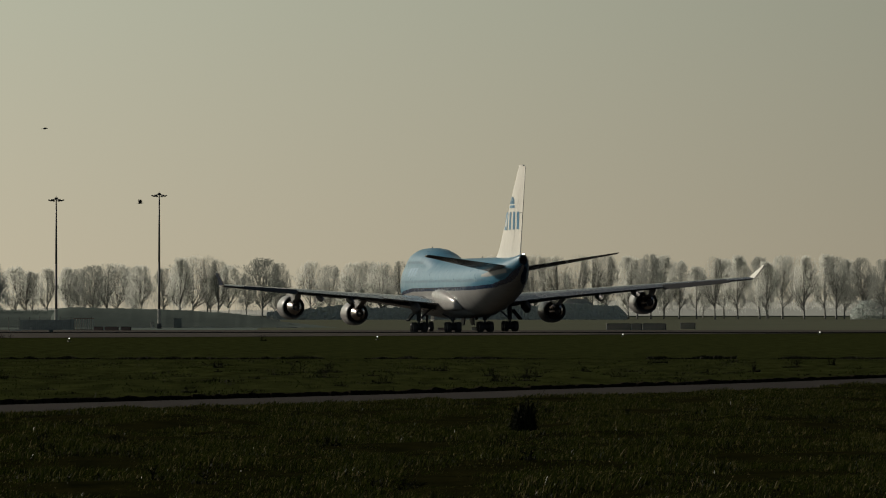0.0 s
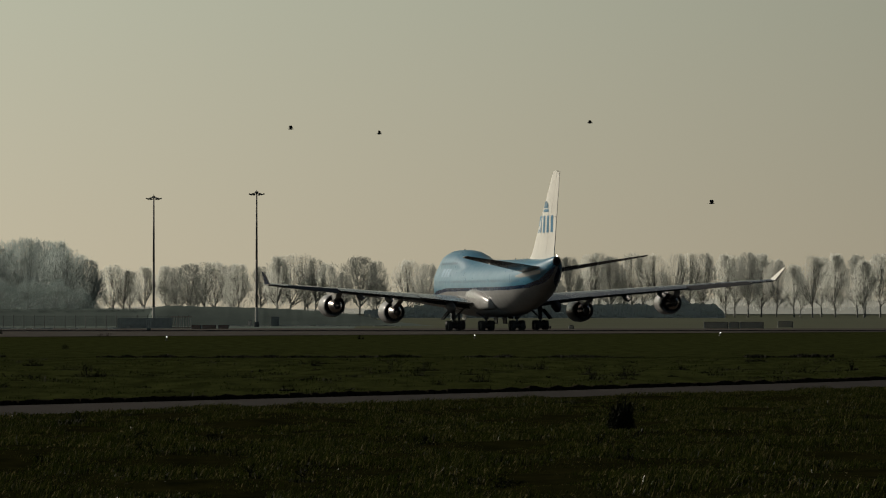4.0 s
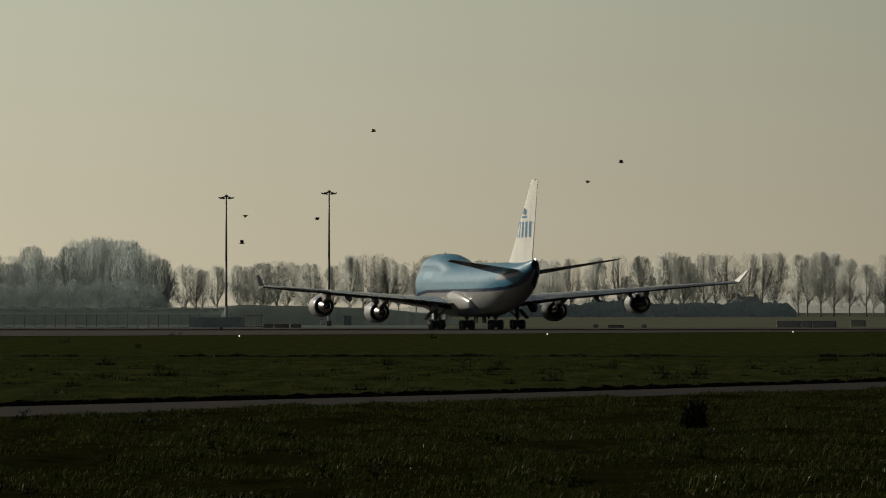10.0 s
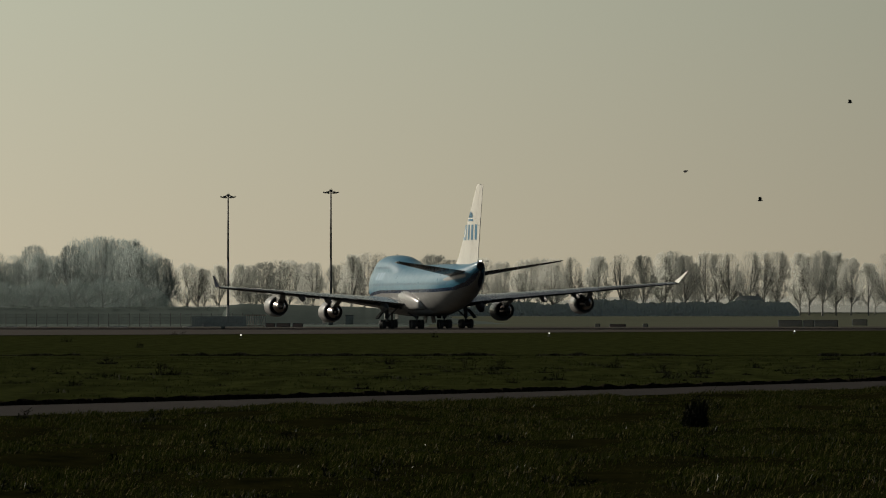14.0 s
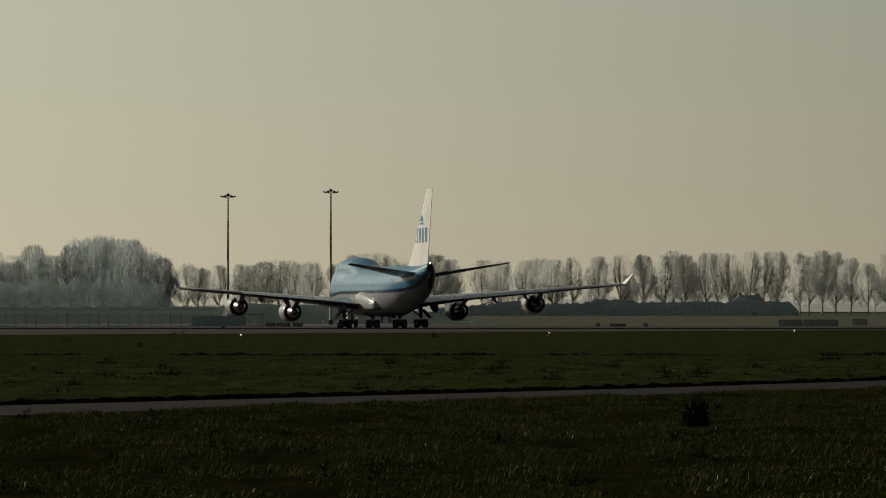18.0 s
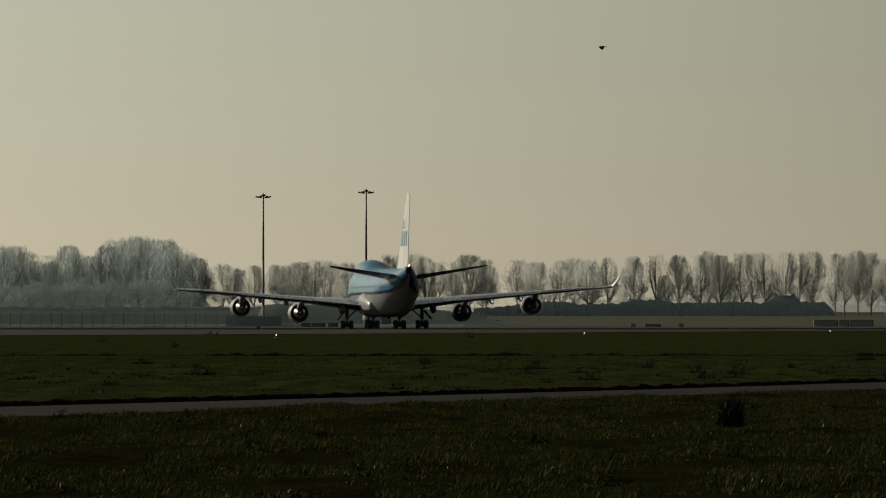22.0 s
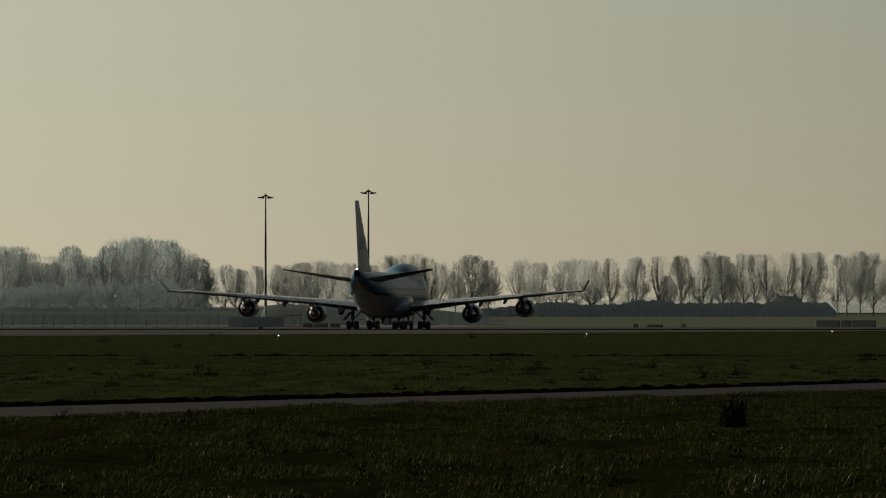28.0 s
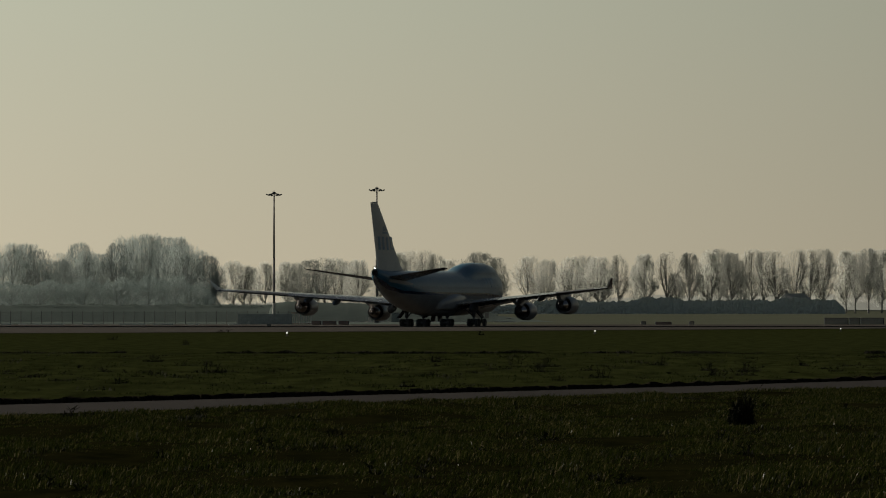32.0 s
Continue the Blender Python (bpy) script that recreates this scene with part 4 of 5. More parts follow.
def build_airliner():
    root = thing("airliner", pose(23.1, 895.7, 0.21, 0, 0, 9.2), "sky blue and white four-engined wide-body airliner taxiing", "airplane")

    def body_band(name, mat, lower, upper, n, label=""):
        """One paint zone of the fuselage between two heights, both sides."""
        ss = sorted({b[0] for b in BODY} | {2 * k for k in range(1, 34)})
        verts, faces = [], []
        for s in ss:
            lo, hi, _ = body_at(s)
            a, b = lower(s, lo, hi), upper(s, lo, hi)
            ring = []
            for k in range(n + 1):
                f = k / n
                if name == "belly":
                    f = 1 - math.cos(f * math.pi / 2)
                elif name == "upper_body":
                    f = math.sin(f * math.pi / 2)
                z = a + (b - a) * f
                ring.append((half_width(s, z), z))
            for side in (1, -1):
                verts += [(side * w, STATION - s, z) for w, z in ring]
        m = n + 1
        for i in range(len(ss) - 1):
            for side in (0, 1):
                for k in range(n):
                    a = i * 2 * m + side * m + k
                    q = (a, a + 1, a + 2 * m + 1, a + 2 * m)
                    faces.append(q if side == 0 else q[::-1])
        me = mesh_object(name, verts, faces, mat, root, label, smooth=True)
        bm = bmesh.new()
        bm.from_mesh(me.data)
        bmesh.ops.remove_doubles(bm, verts=bm.verts, dist=0.002)
        bmesh.ops.recalc_face_normals(bm, faces=bm.faces)
        bm.to_mesh(me.data)
        bm.free()
        return me

    clampz = lambda z, lo, hi: min(max(z, lo + 0.02), hi - 0.02)
    body_band("belly", GREYP, lambda s, lo, hi: lo, lambda s, lo, hi: clampz(stripe_z(s), lo, hi), 14, "pale grey underside")
    body_band("cheat_line", NAVY, lambda s, lo, hi: clampz(stripe_z(s), lo, hi), lambda s, lo, hi: clampz(stripe_z(s) + 0.42, lo, hi), 3, "dark blue stripe")
    body_band("upper_body", BLUE, lambda s, lo, hi: clampz(stripe_z(s) + 0.42, lo, hi), lambda s, lo, hi: hi, 18, "glossy sky blue roof and sides")
    bm = bmesh.new()
    spin_profile(bm, [(STATION - 68.5, 0.42), (STATION - 68.75, 0.40), (STATION - 68.75, 0.30), (STATION - 68.3, 0.26), (STATION - 68.3, 0.001)], 16, "Y", (0, 0, 8.28))
    part("tail_exhaust", bm, SOOT, root, "black auxiliary exhaust")
    # cabin windows and pale doors on both sides
    for side in (-1, 1):
        bm = bmesh.new()
        for z, s0, s1 in ((6.05, 7, 58), (8.35, 8, 19)):
            s = s0
            while s < s1:
                bm.faces.new([bm.verts.new((side * (half_width(s + a, z + b) + 0.012), STATION - s - a, z + b)) for a, b in ((-0.11, -0.15), (0.11, -0.15), (0.11, 0.15), (-0.11, 0.15))])
                s += 0.51
        tagged(part("window_row", bm, GLASS_DARK, root, "row of small dark cabin windows"), kind="stuff")
        for s in (9.5, 16.5, 26.0, 42.0, 54.5):
            bm = bmesh.new()
            for k in range(5):
                z0, z1 = 5.0 + 0.4 * k + 0.42, 5.0 + 0.4 * (k + 1) + 0.42
                q = [bm.verts.new((side * (half_width(s + a, z) + 0.015), STATION - s - a, z)) for a, z in ((-0.55, z0), (0.55, z0), (0.55, z1), (-0.55, z1))]
                bm.faces.new(q)
            part("cabin_door", bm, BLUE, root)
        # title along the forward body: plain pale bars
        for s, ln in ((12.2, 1.2), (14.0, 1.2), (15.8, 1.2)):
            bm = bmesh.new()
            for k in range(4):
                z0, z1 = 6.7 + k * 0.25, 6.95 + k * 0.25
                q = [bm.verts.new((side * (half_width(s + a, z) + 0.02), STATION - s - a, z)) for a, z in ((-ln / 2, z0), (ln / 2, z0), (ln / 2, z1), (-ln / 2, z1))]
                bm.faces.new(q)
            part("title_bar", bm, TITLE, root, "white title block")
    # cockpit glazing
    bm = bmesh.new()
    for side in (-1, 1):
        for s0, s1 in ((3.1, 3.7), (3.8, 4.6), (4.7, 5.4)):
            q = [bm.verts.new((side * (half_width(s, z) + 0.02), STATION - s, z)) for s, z in ((s0, 7.75), (s1, 7.9), (s1, 8.5), (s0 + 0.25, 8.25))]
            bm.faces.new(q)
    part("cockpit_windows", bm, GLASS_DARK, root)
    # wing-to-body fairing
    bm = bmesh.new()
    prof = [(18, 0.1, 2.2), (20, 2.2, 1.9), (23, 3.45, 1.75), (28, 3.75, 1.65), (34, 3.75, 1.65), (39, 3.55, 1.75), (42, 2.9, 1.9), (44.5, 0.6, 2.1)]
    rings = []
    for s, w, b in prof:
        ring = []
        for k in range(17):
            a = math.pi * k / 16
            c = math.cos(a)
            ring.append(bm.verts.new((w * math.copysign(abs(c) ** 0.6, c), STATION - s, 4.3 - (4.3 - b) * math.sin(a) ** 0.7)))
        rings.append(ring)
    for a, b in zip(rings, rings[1:]):
        for k in range(16):
            bm.faces.new((a[k], a[k + 1], b[k + 1], b[k]))
    part("wing_fairing", bm, GREYP, root, smooth=True)

    # white fillets where the wing's trailing edge meets the body, and pale plates round the tailplane's root
    for side in (-1, 1):
        # flat-sided, drawn out aft to a blunt end
        bm = bmesh.new()
        rings = []
        for s, outer, top, foot in ((27.5, 3.05, 4.6, 3.6), (30, 3.55, 4.95, 3.2), (33, 3.85, 5.15, 2.8), (36, 3.95, 5.1, 2.55), (38.5, 3.85, 4.85, 2.45), (40.8, 3.6, 4.45, 2.5), (42.4, 3.3, 4.0, 2.6), (43.0, 3.05, 3.8, 2.75)):
            ring = []
            for k in range(13):
                a = math.pi * (k / 12 - 0.5)
                c = math.cos(a)
                ring.append(bm.verts.new((side * (2.3 + (outer - 2.3) * c ** 0.45), STATION - s, (top + foot) / 2 + (top - foot) / 2 * math.copysign(abs(math.sin(a)) ** 0.8, math.sin(a)))))
            rings.append(ring)
        for a, b in zip(rings, rings[1:]):
            for k in range(12):
                bm.faces.new((a[k], a[k + 1], b[k + 1], b[k]))
        bm.faces.new(rings[-1])
        part("wing_root_fillet", bm, GLOSS, root, "pale fillet at the wing root", smooth=True)
        bm = bmesh.new()
        rows_ = []
        for s, z0, z1 in ((56.8, 6.45, 6.65), (59, 6.4, 6.95), (62, 6.6, 7.2), (65.2, 6.85, 7.3)):
            rows_.append([bm.verts.new((side * (half_width(s, z0 + (z1 - z0) * k / 3) + 0.03), STATION - s, z0 + (z1 - z0) * k / 3)) for k in range(4)])
        for a, b in zip(rows_, rows_[1:]):
            for k in range(3):
                bm.faces.new((a[k], a[k + 1], b[k + 1], b[k]))
        part("tailplane_plate", bm, GREYP, root, "pale grey plate round the tailplane root", smooth=True)

    # aerofoil surfaces
    SEC = [(0.0, 0.0), (0.02, 0.22), (0.08, 0.42), (0.2, 0.52), (0.4, 0.5), (0.6, 0.38), (0.8, 0.2), (1.0, 0.03)]

    def aerofoil(sections, to_world, cut0=0.0, cut1=1.0, tilt=0.0):
        """Skin over sections (span, lead, chord, rise, thickness, twist); cut: the part of the chord that is built."""
        bm = bmesh.new()
        rings = []
        ups = [(c, t) for c, t in SEC if cut0 < c < cut1]
        def thick(c):
            return float(np.interp(c, [q[0] for q in SEC], [q[1] for q in SEC]))
        cs = [cut0] + [c for c, _ in ups] + [cut1]
        for span, lead, chord, rise, th, drop in sections:
            ring = []
            for c in cs:
                ring.append(bm.verts.new(to_world(span, lead + c * chord, rise + thick(c) * th * chord * 0.62 - drop * (c - cut0) * chord + tilt * (c - 0.4) * chord)))
            for c in reversed(cs[1:] if cut0 == 0 else cs):
                ring.append(bm.verts.new(to_world(span, lead + c * chord, rise - thick(c) * th * chord * 0.42 - drop * (c - cut0) * chord + tilt * (c - 0.4) * chord)))
            rings.append(ring)
        m = len(rings[0])
        for a, b in zip(rings, rings[1:]):
            for k in range(m):
                bm.faces.new((a[k], a[(k + 1) % m], b[(k + 1) % m], b[k]))
        bm.faces.new(rings[0][::-1])
        bm.faces.new(rings[-1])
        return bm

    def wing_at(y):
        """Leading edge station, chord and height of the wing at that span."""
        lead = float(np.interp(y, [2.6, 31.3], [19.4, 45.6]))
        tail = float(np.interp(y, [2.6, 12.2, 31.3], [36.6, 38.6, 49.2]))
        rise = float(np.interp(y, [2.6, 12, 21.2, 31.3], [3.3, 4.3, 5.05, 5.85]))
        return lead, tail - lead, rise

    ailerons = []
    for side in (-1, 1):
        tw = lambda span, s, z, side=side: (side * span, STATION - s, z)
        spans = [2.6, 6, 9, 12.2, 16, 21, 26, 31.3]
        th = lambda y: float(np.interp(y, [2.6, 12, 31.3], [0.20, 0.165, 0.17]))
        secs = [(y, *wing_at(y), th(y), 0.03) for y in spans]
        part("wing", aerofoil(secs, tw, 0.0, 0.74), WINGP, root, "light grey swept wing", smooth=False)
        for nm, y0, y1, drop in (("inboard_flap", 3.4, 10.6, 0.02), ("inboard_aileron", 10.7, 12.7, 0.05), ("outboard_flap", 12.8, 21.6, 0.05), ("outboard_aileron", 21.7, 28.6, 0.02), ("wing_trailing_tip", 28.7, 31.3, 0.02)):
            secs = [(y, *wing_at(y), th(y), drop) for y in (y0, (y0 + y1) / 2, y1)]
            flap = part(nm, aerofoil(secs, tw, 0.745, 1.0), AILERON if nm == "outboard_aileron" else WINGP, root)
            if nm == "outboard_aileron":
                ends = []
                for y in (y0, y1):
                    lead, chord, rise = wing_at(y)
                    ends.append(Vector((side * y, STATION - lead - 0.745 * chord, rise + 0.02)))
                ailerons.append((flap, ends[0], (ends[1] - ends[0]) * side))
        # winglet
        lead, chord, rise = wing_at(31.3)
        bm = bmesh.new()
        a = [(31.3, lead + 0.5, rise + 0.06), (31.3, lead + chord, rise + 0.02), (32.25, lead + chord + 1.3, rise + 1.5), (32.25, lead + chord + 0.35, rise + 1.5)]
        for off in (0.06, -0.06):
            bm.faces.new([bm.verts.new((side * (y + off), STATION - s, z - off * 0.3)) for y, s, z in a])
        bm.verts.ensure_lookup_table()
        v = list(bm.verts)
        for k in range(4):
            bm.faces.new((v[k], v[(k + 1) % 4], v[4 + (k + 1) % 4], v[4 + k]))
        part("winglet", bm, WHITE, root, "white upturned winglet")
        bm = bmesh.new()
        bm.faces.new([bm.verts.new((side * (y + 0.075), STATION - s, z - 0.02)) for y, s, z in a])
        part("winglet_emblem", bm, NAVY, root, "dark blue outer face")
        # flap track fairings
        for y, big in ((6.6, 1.55), (14.85, 1.0), (18.8, 0.9)):
            lead, chord, rise = wing_at(y)
            bm = bmesh.new()
            e = lead + chord
            spin_profile(bm, [(STATION - e + 3.8, 0.02), (STATION - e + 2.6, 0.22), (STATION - e + 0.9, 0.30), (STATION - e - 0.4, 0.24), (STATION - e - 1.3, 0.03)], 10, "Y")
            # canoe shape: deeper than wide, sagging towards its tail
            for v in bm.verts:
                v.co = Vector((side * y + v.co.x * big, v.co.y, rise - 0.35 - 0.35 * big + v.co.z * 1.7 * big + 0.10 * (v.co.y - STATION + e)))
            canoe = part("flap_fairing", bm, FAIRING, root, smooth=True)
            if y > 10:
                # added mirror disc on the tail, turned so that the sun glints off it
                out = Vector((-side * 0.78, -0.47, 0.41)).normalized()
                at = Vector((side * y, STATION - e - 1.05, rise - 0.35 - 0.35 * big - 0.105)) + out * 0.10
                bm = bmesh.new()
                tube(bm, at, at + out * 0.02, 0.17, 0.165, 12)
                part("fairing_cap", bm, GLINTMETAL, canoe, "small added mirror disc for a sun glint")
        # engines
        for y, sm, z in ((11.95, 25.7, 2.36), (21.12, 35.0, 3.22)):
            f = STATION - sm
            c = (side * y, f, z)
            bm = bmesh.new()
            spin_profile(bm, [(2.55, 1.16), (2.7, 1.24), (2.55, 1.33), (1.9, 1.41), (0.6, 1.43), (-0.4, 1.41), (-1.1, 1.35), (-1.65, 1.27), (-1.65, 1.235), (-0.6, 1.28)], 32, "Y", c)
            eng = part("nacelle", bm, NACELLE, root, "white fan cowling", smooth=True)
            bm = bmesh.new()
            spin_profile(bm, [(2.5, 1.345), (2.66, 1.31), (2.745, 1.24), (2.66, 1.17), (2.3, 1.12)], 32, "Y", c)
            part("inlet_lip", bm, CHROME, eng, "polished metal lip", smooth=True)
            bm = bmesh.new()
            spin_profile(bm, [(1.6, 0.001), (1.5, 1.26), (-0.6, 1.27), (-1.6, 1.225), (-0.9, 1.19), (-0.8, 1.0)], 24, "Y", c)
            part("fan_duct", bm, DUCT, eng)
            bm = bmesh.new()
            spin_profile(bm, [(-0.9, 1.02), (-1.65, 0.97), (-2.1, 0.87), (-2.6, 0.71), (-3.0, 0.54), (-3.3, 0.44), (-3.32, 0.40), (-2.9, 0.44)], 28, "Y", c)
            part("core_cowl", bm, COREMETAL, eng, "shiny bare metal core cowl", smooth=True)
            bm = bmesh.new()
            spin_profile(bm, [(-2.9, 0.38), (-3.2, 0.27), (-3.5, 0.14), (-3.7, 0.02)], 20, "Y", c)
            part("exhaust_plug", bm, HOTMETAL, eng, smooth=True)
            lead, chord, rise = wing_at(y)
            bm = bmesh.new()
            pts = [(f + 2.0, z + 1.3), (f + 0.8, z + 1.75), (STATION - lead - 0.4, rise + 0.15), (STATION - lead - chord * 0.55, rise - 0.1), (f - 4.4, z + 1.0), (f - 2.2, z + 0.55)]
            l = [bm.verts.new((side * y - 0.36, q, zz)) for q, zz in pts]
            r = [bm.verts.new((side * y + 0.36, q, zz)) for q, zz in pts]
            bm.faces.new(l[::-1])
            bm.faces.new(r)
            for k in range(6):
                bm.faces.new((l[k], l[(k + 1) % 6], r[(k + 1) % 6], r[k]))
            part("pylon", bm, NACELLE, root)
        # tailplane with elevator
        def tail_at(y):
            lead = float(np.interp(y, [0.6, 11.07], [57.4, 67.0]))
            tail = float(np.interp(y, [0.6, 11.07], [66.2, 69.4]))
            return lead, tail - lead, float(np.interp(y, [0.6, 11.07], [7.05, 8.85]))
        secs = [(y, *tail_at(y), 0.085, 0.0) for y in (0.6, 4, 8, 11.07)]
        part("tailplane", aerofoil(secs, tw, 0.0, 0.72, 0.085), WINGP, root, "grey swept tailplane")
        secs = [(y, *tail_at(y), 0.085, 0.0) for y in (1.5, 6, 11.0)]
        part("elevator", aerofoil(secs, tw, 0.725, 1.0, 0.085), WINGP, root)

    # fin and rudder: sections stacked upwards

    def fin_at(z):
        lead = float(np.interp(z, [8.2, 9.23, 19.0], [52.0, 54.3, 67.2]))
        tail = float(np.interp(z, [8.2, 19.0], [66.8, 70.85]))
        return lead, tail - lead

    def fin_mesh(zs, c0, c1):
        bm = bmesh.new()
        rings = []
        cs = sorted({c0, c1} | {c for c in (0.01, 0.03, 0.1, 0.25, 0.45, 0.65, 0.85) if c0 < c < c1})
        for z in zs:
            lead, chord = fin_at(z)
            th = float(np.interp(z, [8.2, 19.0], [0.78, 0.28]))
            prof = lambda c: th * float(np.interp(c, [0, 0.03, 0.1, 0.3, 0.6, 1.0], [0, 0.35, 0.7, 1.0, 0.8, 0.12])) / 2 + 0.004
            ring = [bm.verts.new((prof(c), STATION - lead - c * chord, z)) for c in cs]
            ring += [bm.verts.new((-prof(c), STATION - lead - c * chord, z)) for c in reversed(cs)]
            rings.append(ring)
        m = len(rings[0])
        for a, b in zip(rings, rings[1:]):
            for k in range(m):
                bm.faces.new((a[k], a[(k + 1) % m], b[(k + 1) % m], b[k]))
        bm.faces.new(rings[0][::-1])
        bm.faces.new(rings[-1])
        return bm, None

    fin = part("fin", fin_mesh([8.2, 9.4, 11, 13, 15, 17, 19.0], 0.0, 0.70)[0], WHITE, root, "white vertical fin")
    part("rudder", fin_mesh([8.43, 11, 13.6], 0.705, 1.0)[0], WHITE, root, "white lower rudder")
    part("rudder", fin_mesh([13.65, 16, 18.9], 0.705, 1.0)[0], WHITE, root, "white upper rudder")
    # emblem on the fin: plain blue shapes on both faces
    def fin_patch(name, z0, z1, a0, a1, a2, a3):
        """A quadrilateral of paint on each face, given along the chord at its foot and head."""
        for side in (-1, 1):
            bm = bmesh.new()
            n = 3
            rows_ = []
            for z, l, r in ((z0, a0, a1), (z1, a2, a3)):
                lead, chord = fin_at(z)
                th = float(np.interp(z, [8.2, 19.0], [0.78, 0.28]))
                row = []
                for k in range(n + 1):
                    c = (l + (r - l) * k / n - lead) / chord
                    w = th * float(np.interp(c, [0, 0.03, 0.1, 0.3, 0.6, 1.0], [0, 0.35, 0.7, 1.0, 0.8, 0.12])) / 2 + 0.03
                    row.append(bm.verts.new((side * w, STATION - (l + (r - l) * k / n), z)))
                rows_.append(row)
            for k in range(n):
                bm.faces.new((rows_[0][k], rows_[0][k + 1], rows_[1][k + 1], rows_[1][k]))
            part(name, bm, LOGO, fin, "blue emblem block")
    for l, w in ((59.0, 0.9), (60.35, 0.7), (62.0, 1.0), (64.0, 1.0), (65.9, 1.1)):
        fin_patch("emblem_block", 11.75, 13.75, l, l + w, l + 0.4, l + 0.4 + w)
    fin_patch("emblem_bar", 14.2, 14.5, 62.2, 65.2, 62.2, 65.2)
    for k in range(5):
        l = 62.35 + 0.56 * k
        fin_patch("emblem_block", 14.65, 15.15 + 0.35 * math.sin(math.pi * (k + 0.5) / 5), l, l + 0.42, l + 0.05, l + 0.37)
    # lamps and aerials
    bm = bmesh.new()
    bmesh.ops.create_icosphere(bm, subdivisions=2, radius=0.10, matrix=pose(0, STATION - 68.75, 8.92))
    part("tail_lamp", bm, LAMP_TAIL, root, "small white tail lamp")
    bm = bmesh.new()
    spin_profile(bm, [(0.08, 0.17), (0.0, 0.17), (-0.1, 0.15), (-0.17, 0.08), (-0.19, 0.001)], 16, "Z")
    beacon = part("beacon", bm, LAMP_RED, root, "turning red belly beacon", smooth=True)
    beacon.matrix_basis = pose(0, BEACON_Y, BEACON_Z)
    bm = bmesh.new()
    rows_ = [[bm.verts.new((r * math.sin(a), -r * math.cos(a), z)) for a in (-0.24, -0.12, 0.0, 0.12, 0.24)] for z, r in ((0.06, 0.185), (-0.02, 0.185), (-0.11, 0.165), (-0.17, 0.10))]
    for a, b in zip(rows_, rows_[1:]):
        for k in range(4):
            bm.faces.new((a[k], a[k + 1], b[k + 1], b[k]))
    part("flash_lens", bm, FLASH_RED, beacon, "glowing red lens")
    # Black screens added round the lens, so its glow shows only along their slot.
    for sx in (-1, 1):
        bm = bmesh.new()
        box(bm, sx * 0.06, -0.31, -0.05, 0.012, 0.40, 0.28)
        part("shutter", bm, SHUTTER, beacon)
    for zz in (0.095, -0.195):
        bm = bmesh.new()
        box(bm, 0, -0.31, zz, 0.14, 0.40, 0.012)
        part("shutter", bm, SHUTTER, beacon)
    for s in (12.0, 30.0, 44.0):
        bm = bmesh.new()
        top = body_at(s)[1]
        box(bm, 0, STATION - s, top + 0.08, 0.05, 0.4, 0.2, 0.01)
        part("aerial", bm, DARKMETAL, root)

    # landing gear
    bm = bmesh.new()
    spin_profile(bm, [(-0.24, 0.30), (-0.25, 0.52), (-0.18, 0.60), (0, 0.62), (0.18, 0.60), (0.25, 0.52), (0.24, 0.30)], 20, "X")
    tyre = part("tyre", bm, RUBBER, root, smooth=True)
    bm = bmesh.new()
    spin_profile(bm, [(-0.2, 0.001), (-0.22, 0.12), (-0.14, 0.16), (-0.2, 0.31), (0.2, 0.31), (0.14, 0.16), (0.22, 0.12), (0.2, 0.001)], 16, "X")
    rim = part("rim", bm, GEARM, root)
    tyre_mesh, rim_mesh = tyre.data, rim.data
    bpy.data.objects.remove(tyre), bpy.data.objects.remove(rim)
    wheels = []

    def wheel(x, y):
        w = share("wheel", tyre_mesh, root, pose(x, y, 0.62))
        share("rim", rim_mesh, w, pose(0, 0, 0))
        wheels.append((w, x, y))

    for gx, gy, top in ((-5.46, 1.25, 3.4), (5.46, 1.25, 3.4), (-1.92, -1.6, 2.4), (1.92, -1.6, 2.4)):
        side = 1 if gx > 0 else -1
        bm = bmesh.new()
        box(bm, gx, gy, 0.66, 0.28, 1.9, 0.3, 0.05)
        for dy in (-0.74, 0.74):
            tube(bm, (gx - 0.62, gy + dy, 0.62), (gx + 0.62, gy + dy, 0.62), 0.09, 0.09, 8)
        part("bogie_beam", bm, GEARM, root)
        for dy in (-0.74, 0.74):
            bm = bmesh.new()
            tube(bm, (gx - 0.34, gy + dy, 0.62), (gx + 0.34, gy + dy, 0.62), 0.36, 0.36, 14)
            part("brake_pack", bm, DARKMETAL, root)
        bm = bmesh.new()
        tube(bm, (gx, gy, 0.66), (gx, gy + 0.05, 1.6), 0.16, 0.16, 10)
        tube(bm, (gx, gy + 0.05, 1.4), (gx, gy + 0.15, top), 0.27, 0.27, 10)
        part("strut", bm, GEARM, root, smooth=True)
        bm = bmesh.new()
        wing_gear = abs(gx) > 3
        tube(bm, (gx, gy, 1.5), (gx - side * (1.9 if wing_gear else -1.2), gy + 0.2, top - 0.2), 0.11, 0.11, 8)
        tube(bm, (gx, gy, 1.35), (gx, gy + (2.0 if wing_gear else -1.6), top - 0.3), 0.07, 0.07, 8)
        part("brace", bm, GEARM, root)
        bm = bmesh.new()
        if wing_gear:
            box(bm, gx + side * 0.85, gy + 0.2, 2.0, 0.20, 1.8, 1.55, 0.03, rot=pose(0, 0, 0, 0, -side * 40, 0))
        else:
            box(bm, side * 0.55, gy + 0.8, 1.35, 0.11, 2.3, 1.1, 0.02, rot=pose(0, 0, 0, 0, -side * 8, 0))
        part("gear_door", bm, AILERON, root, "dark hanging door plate")
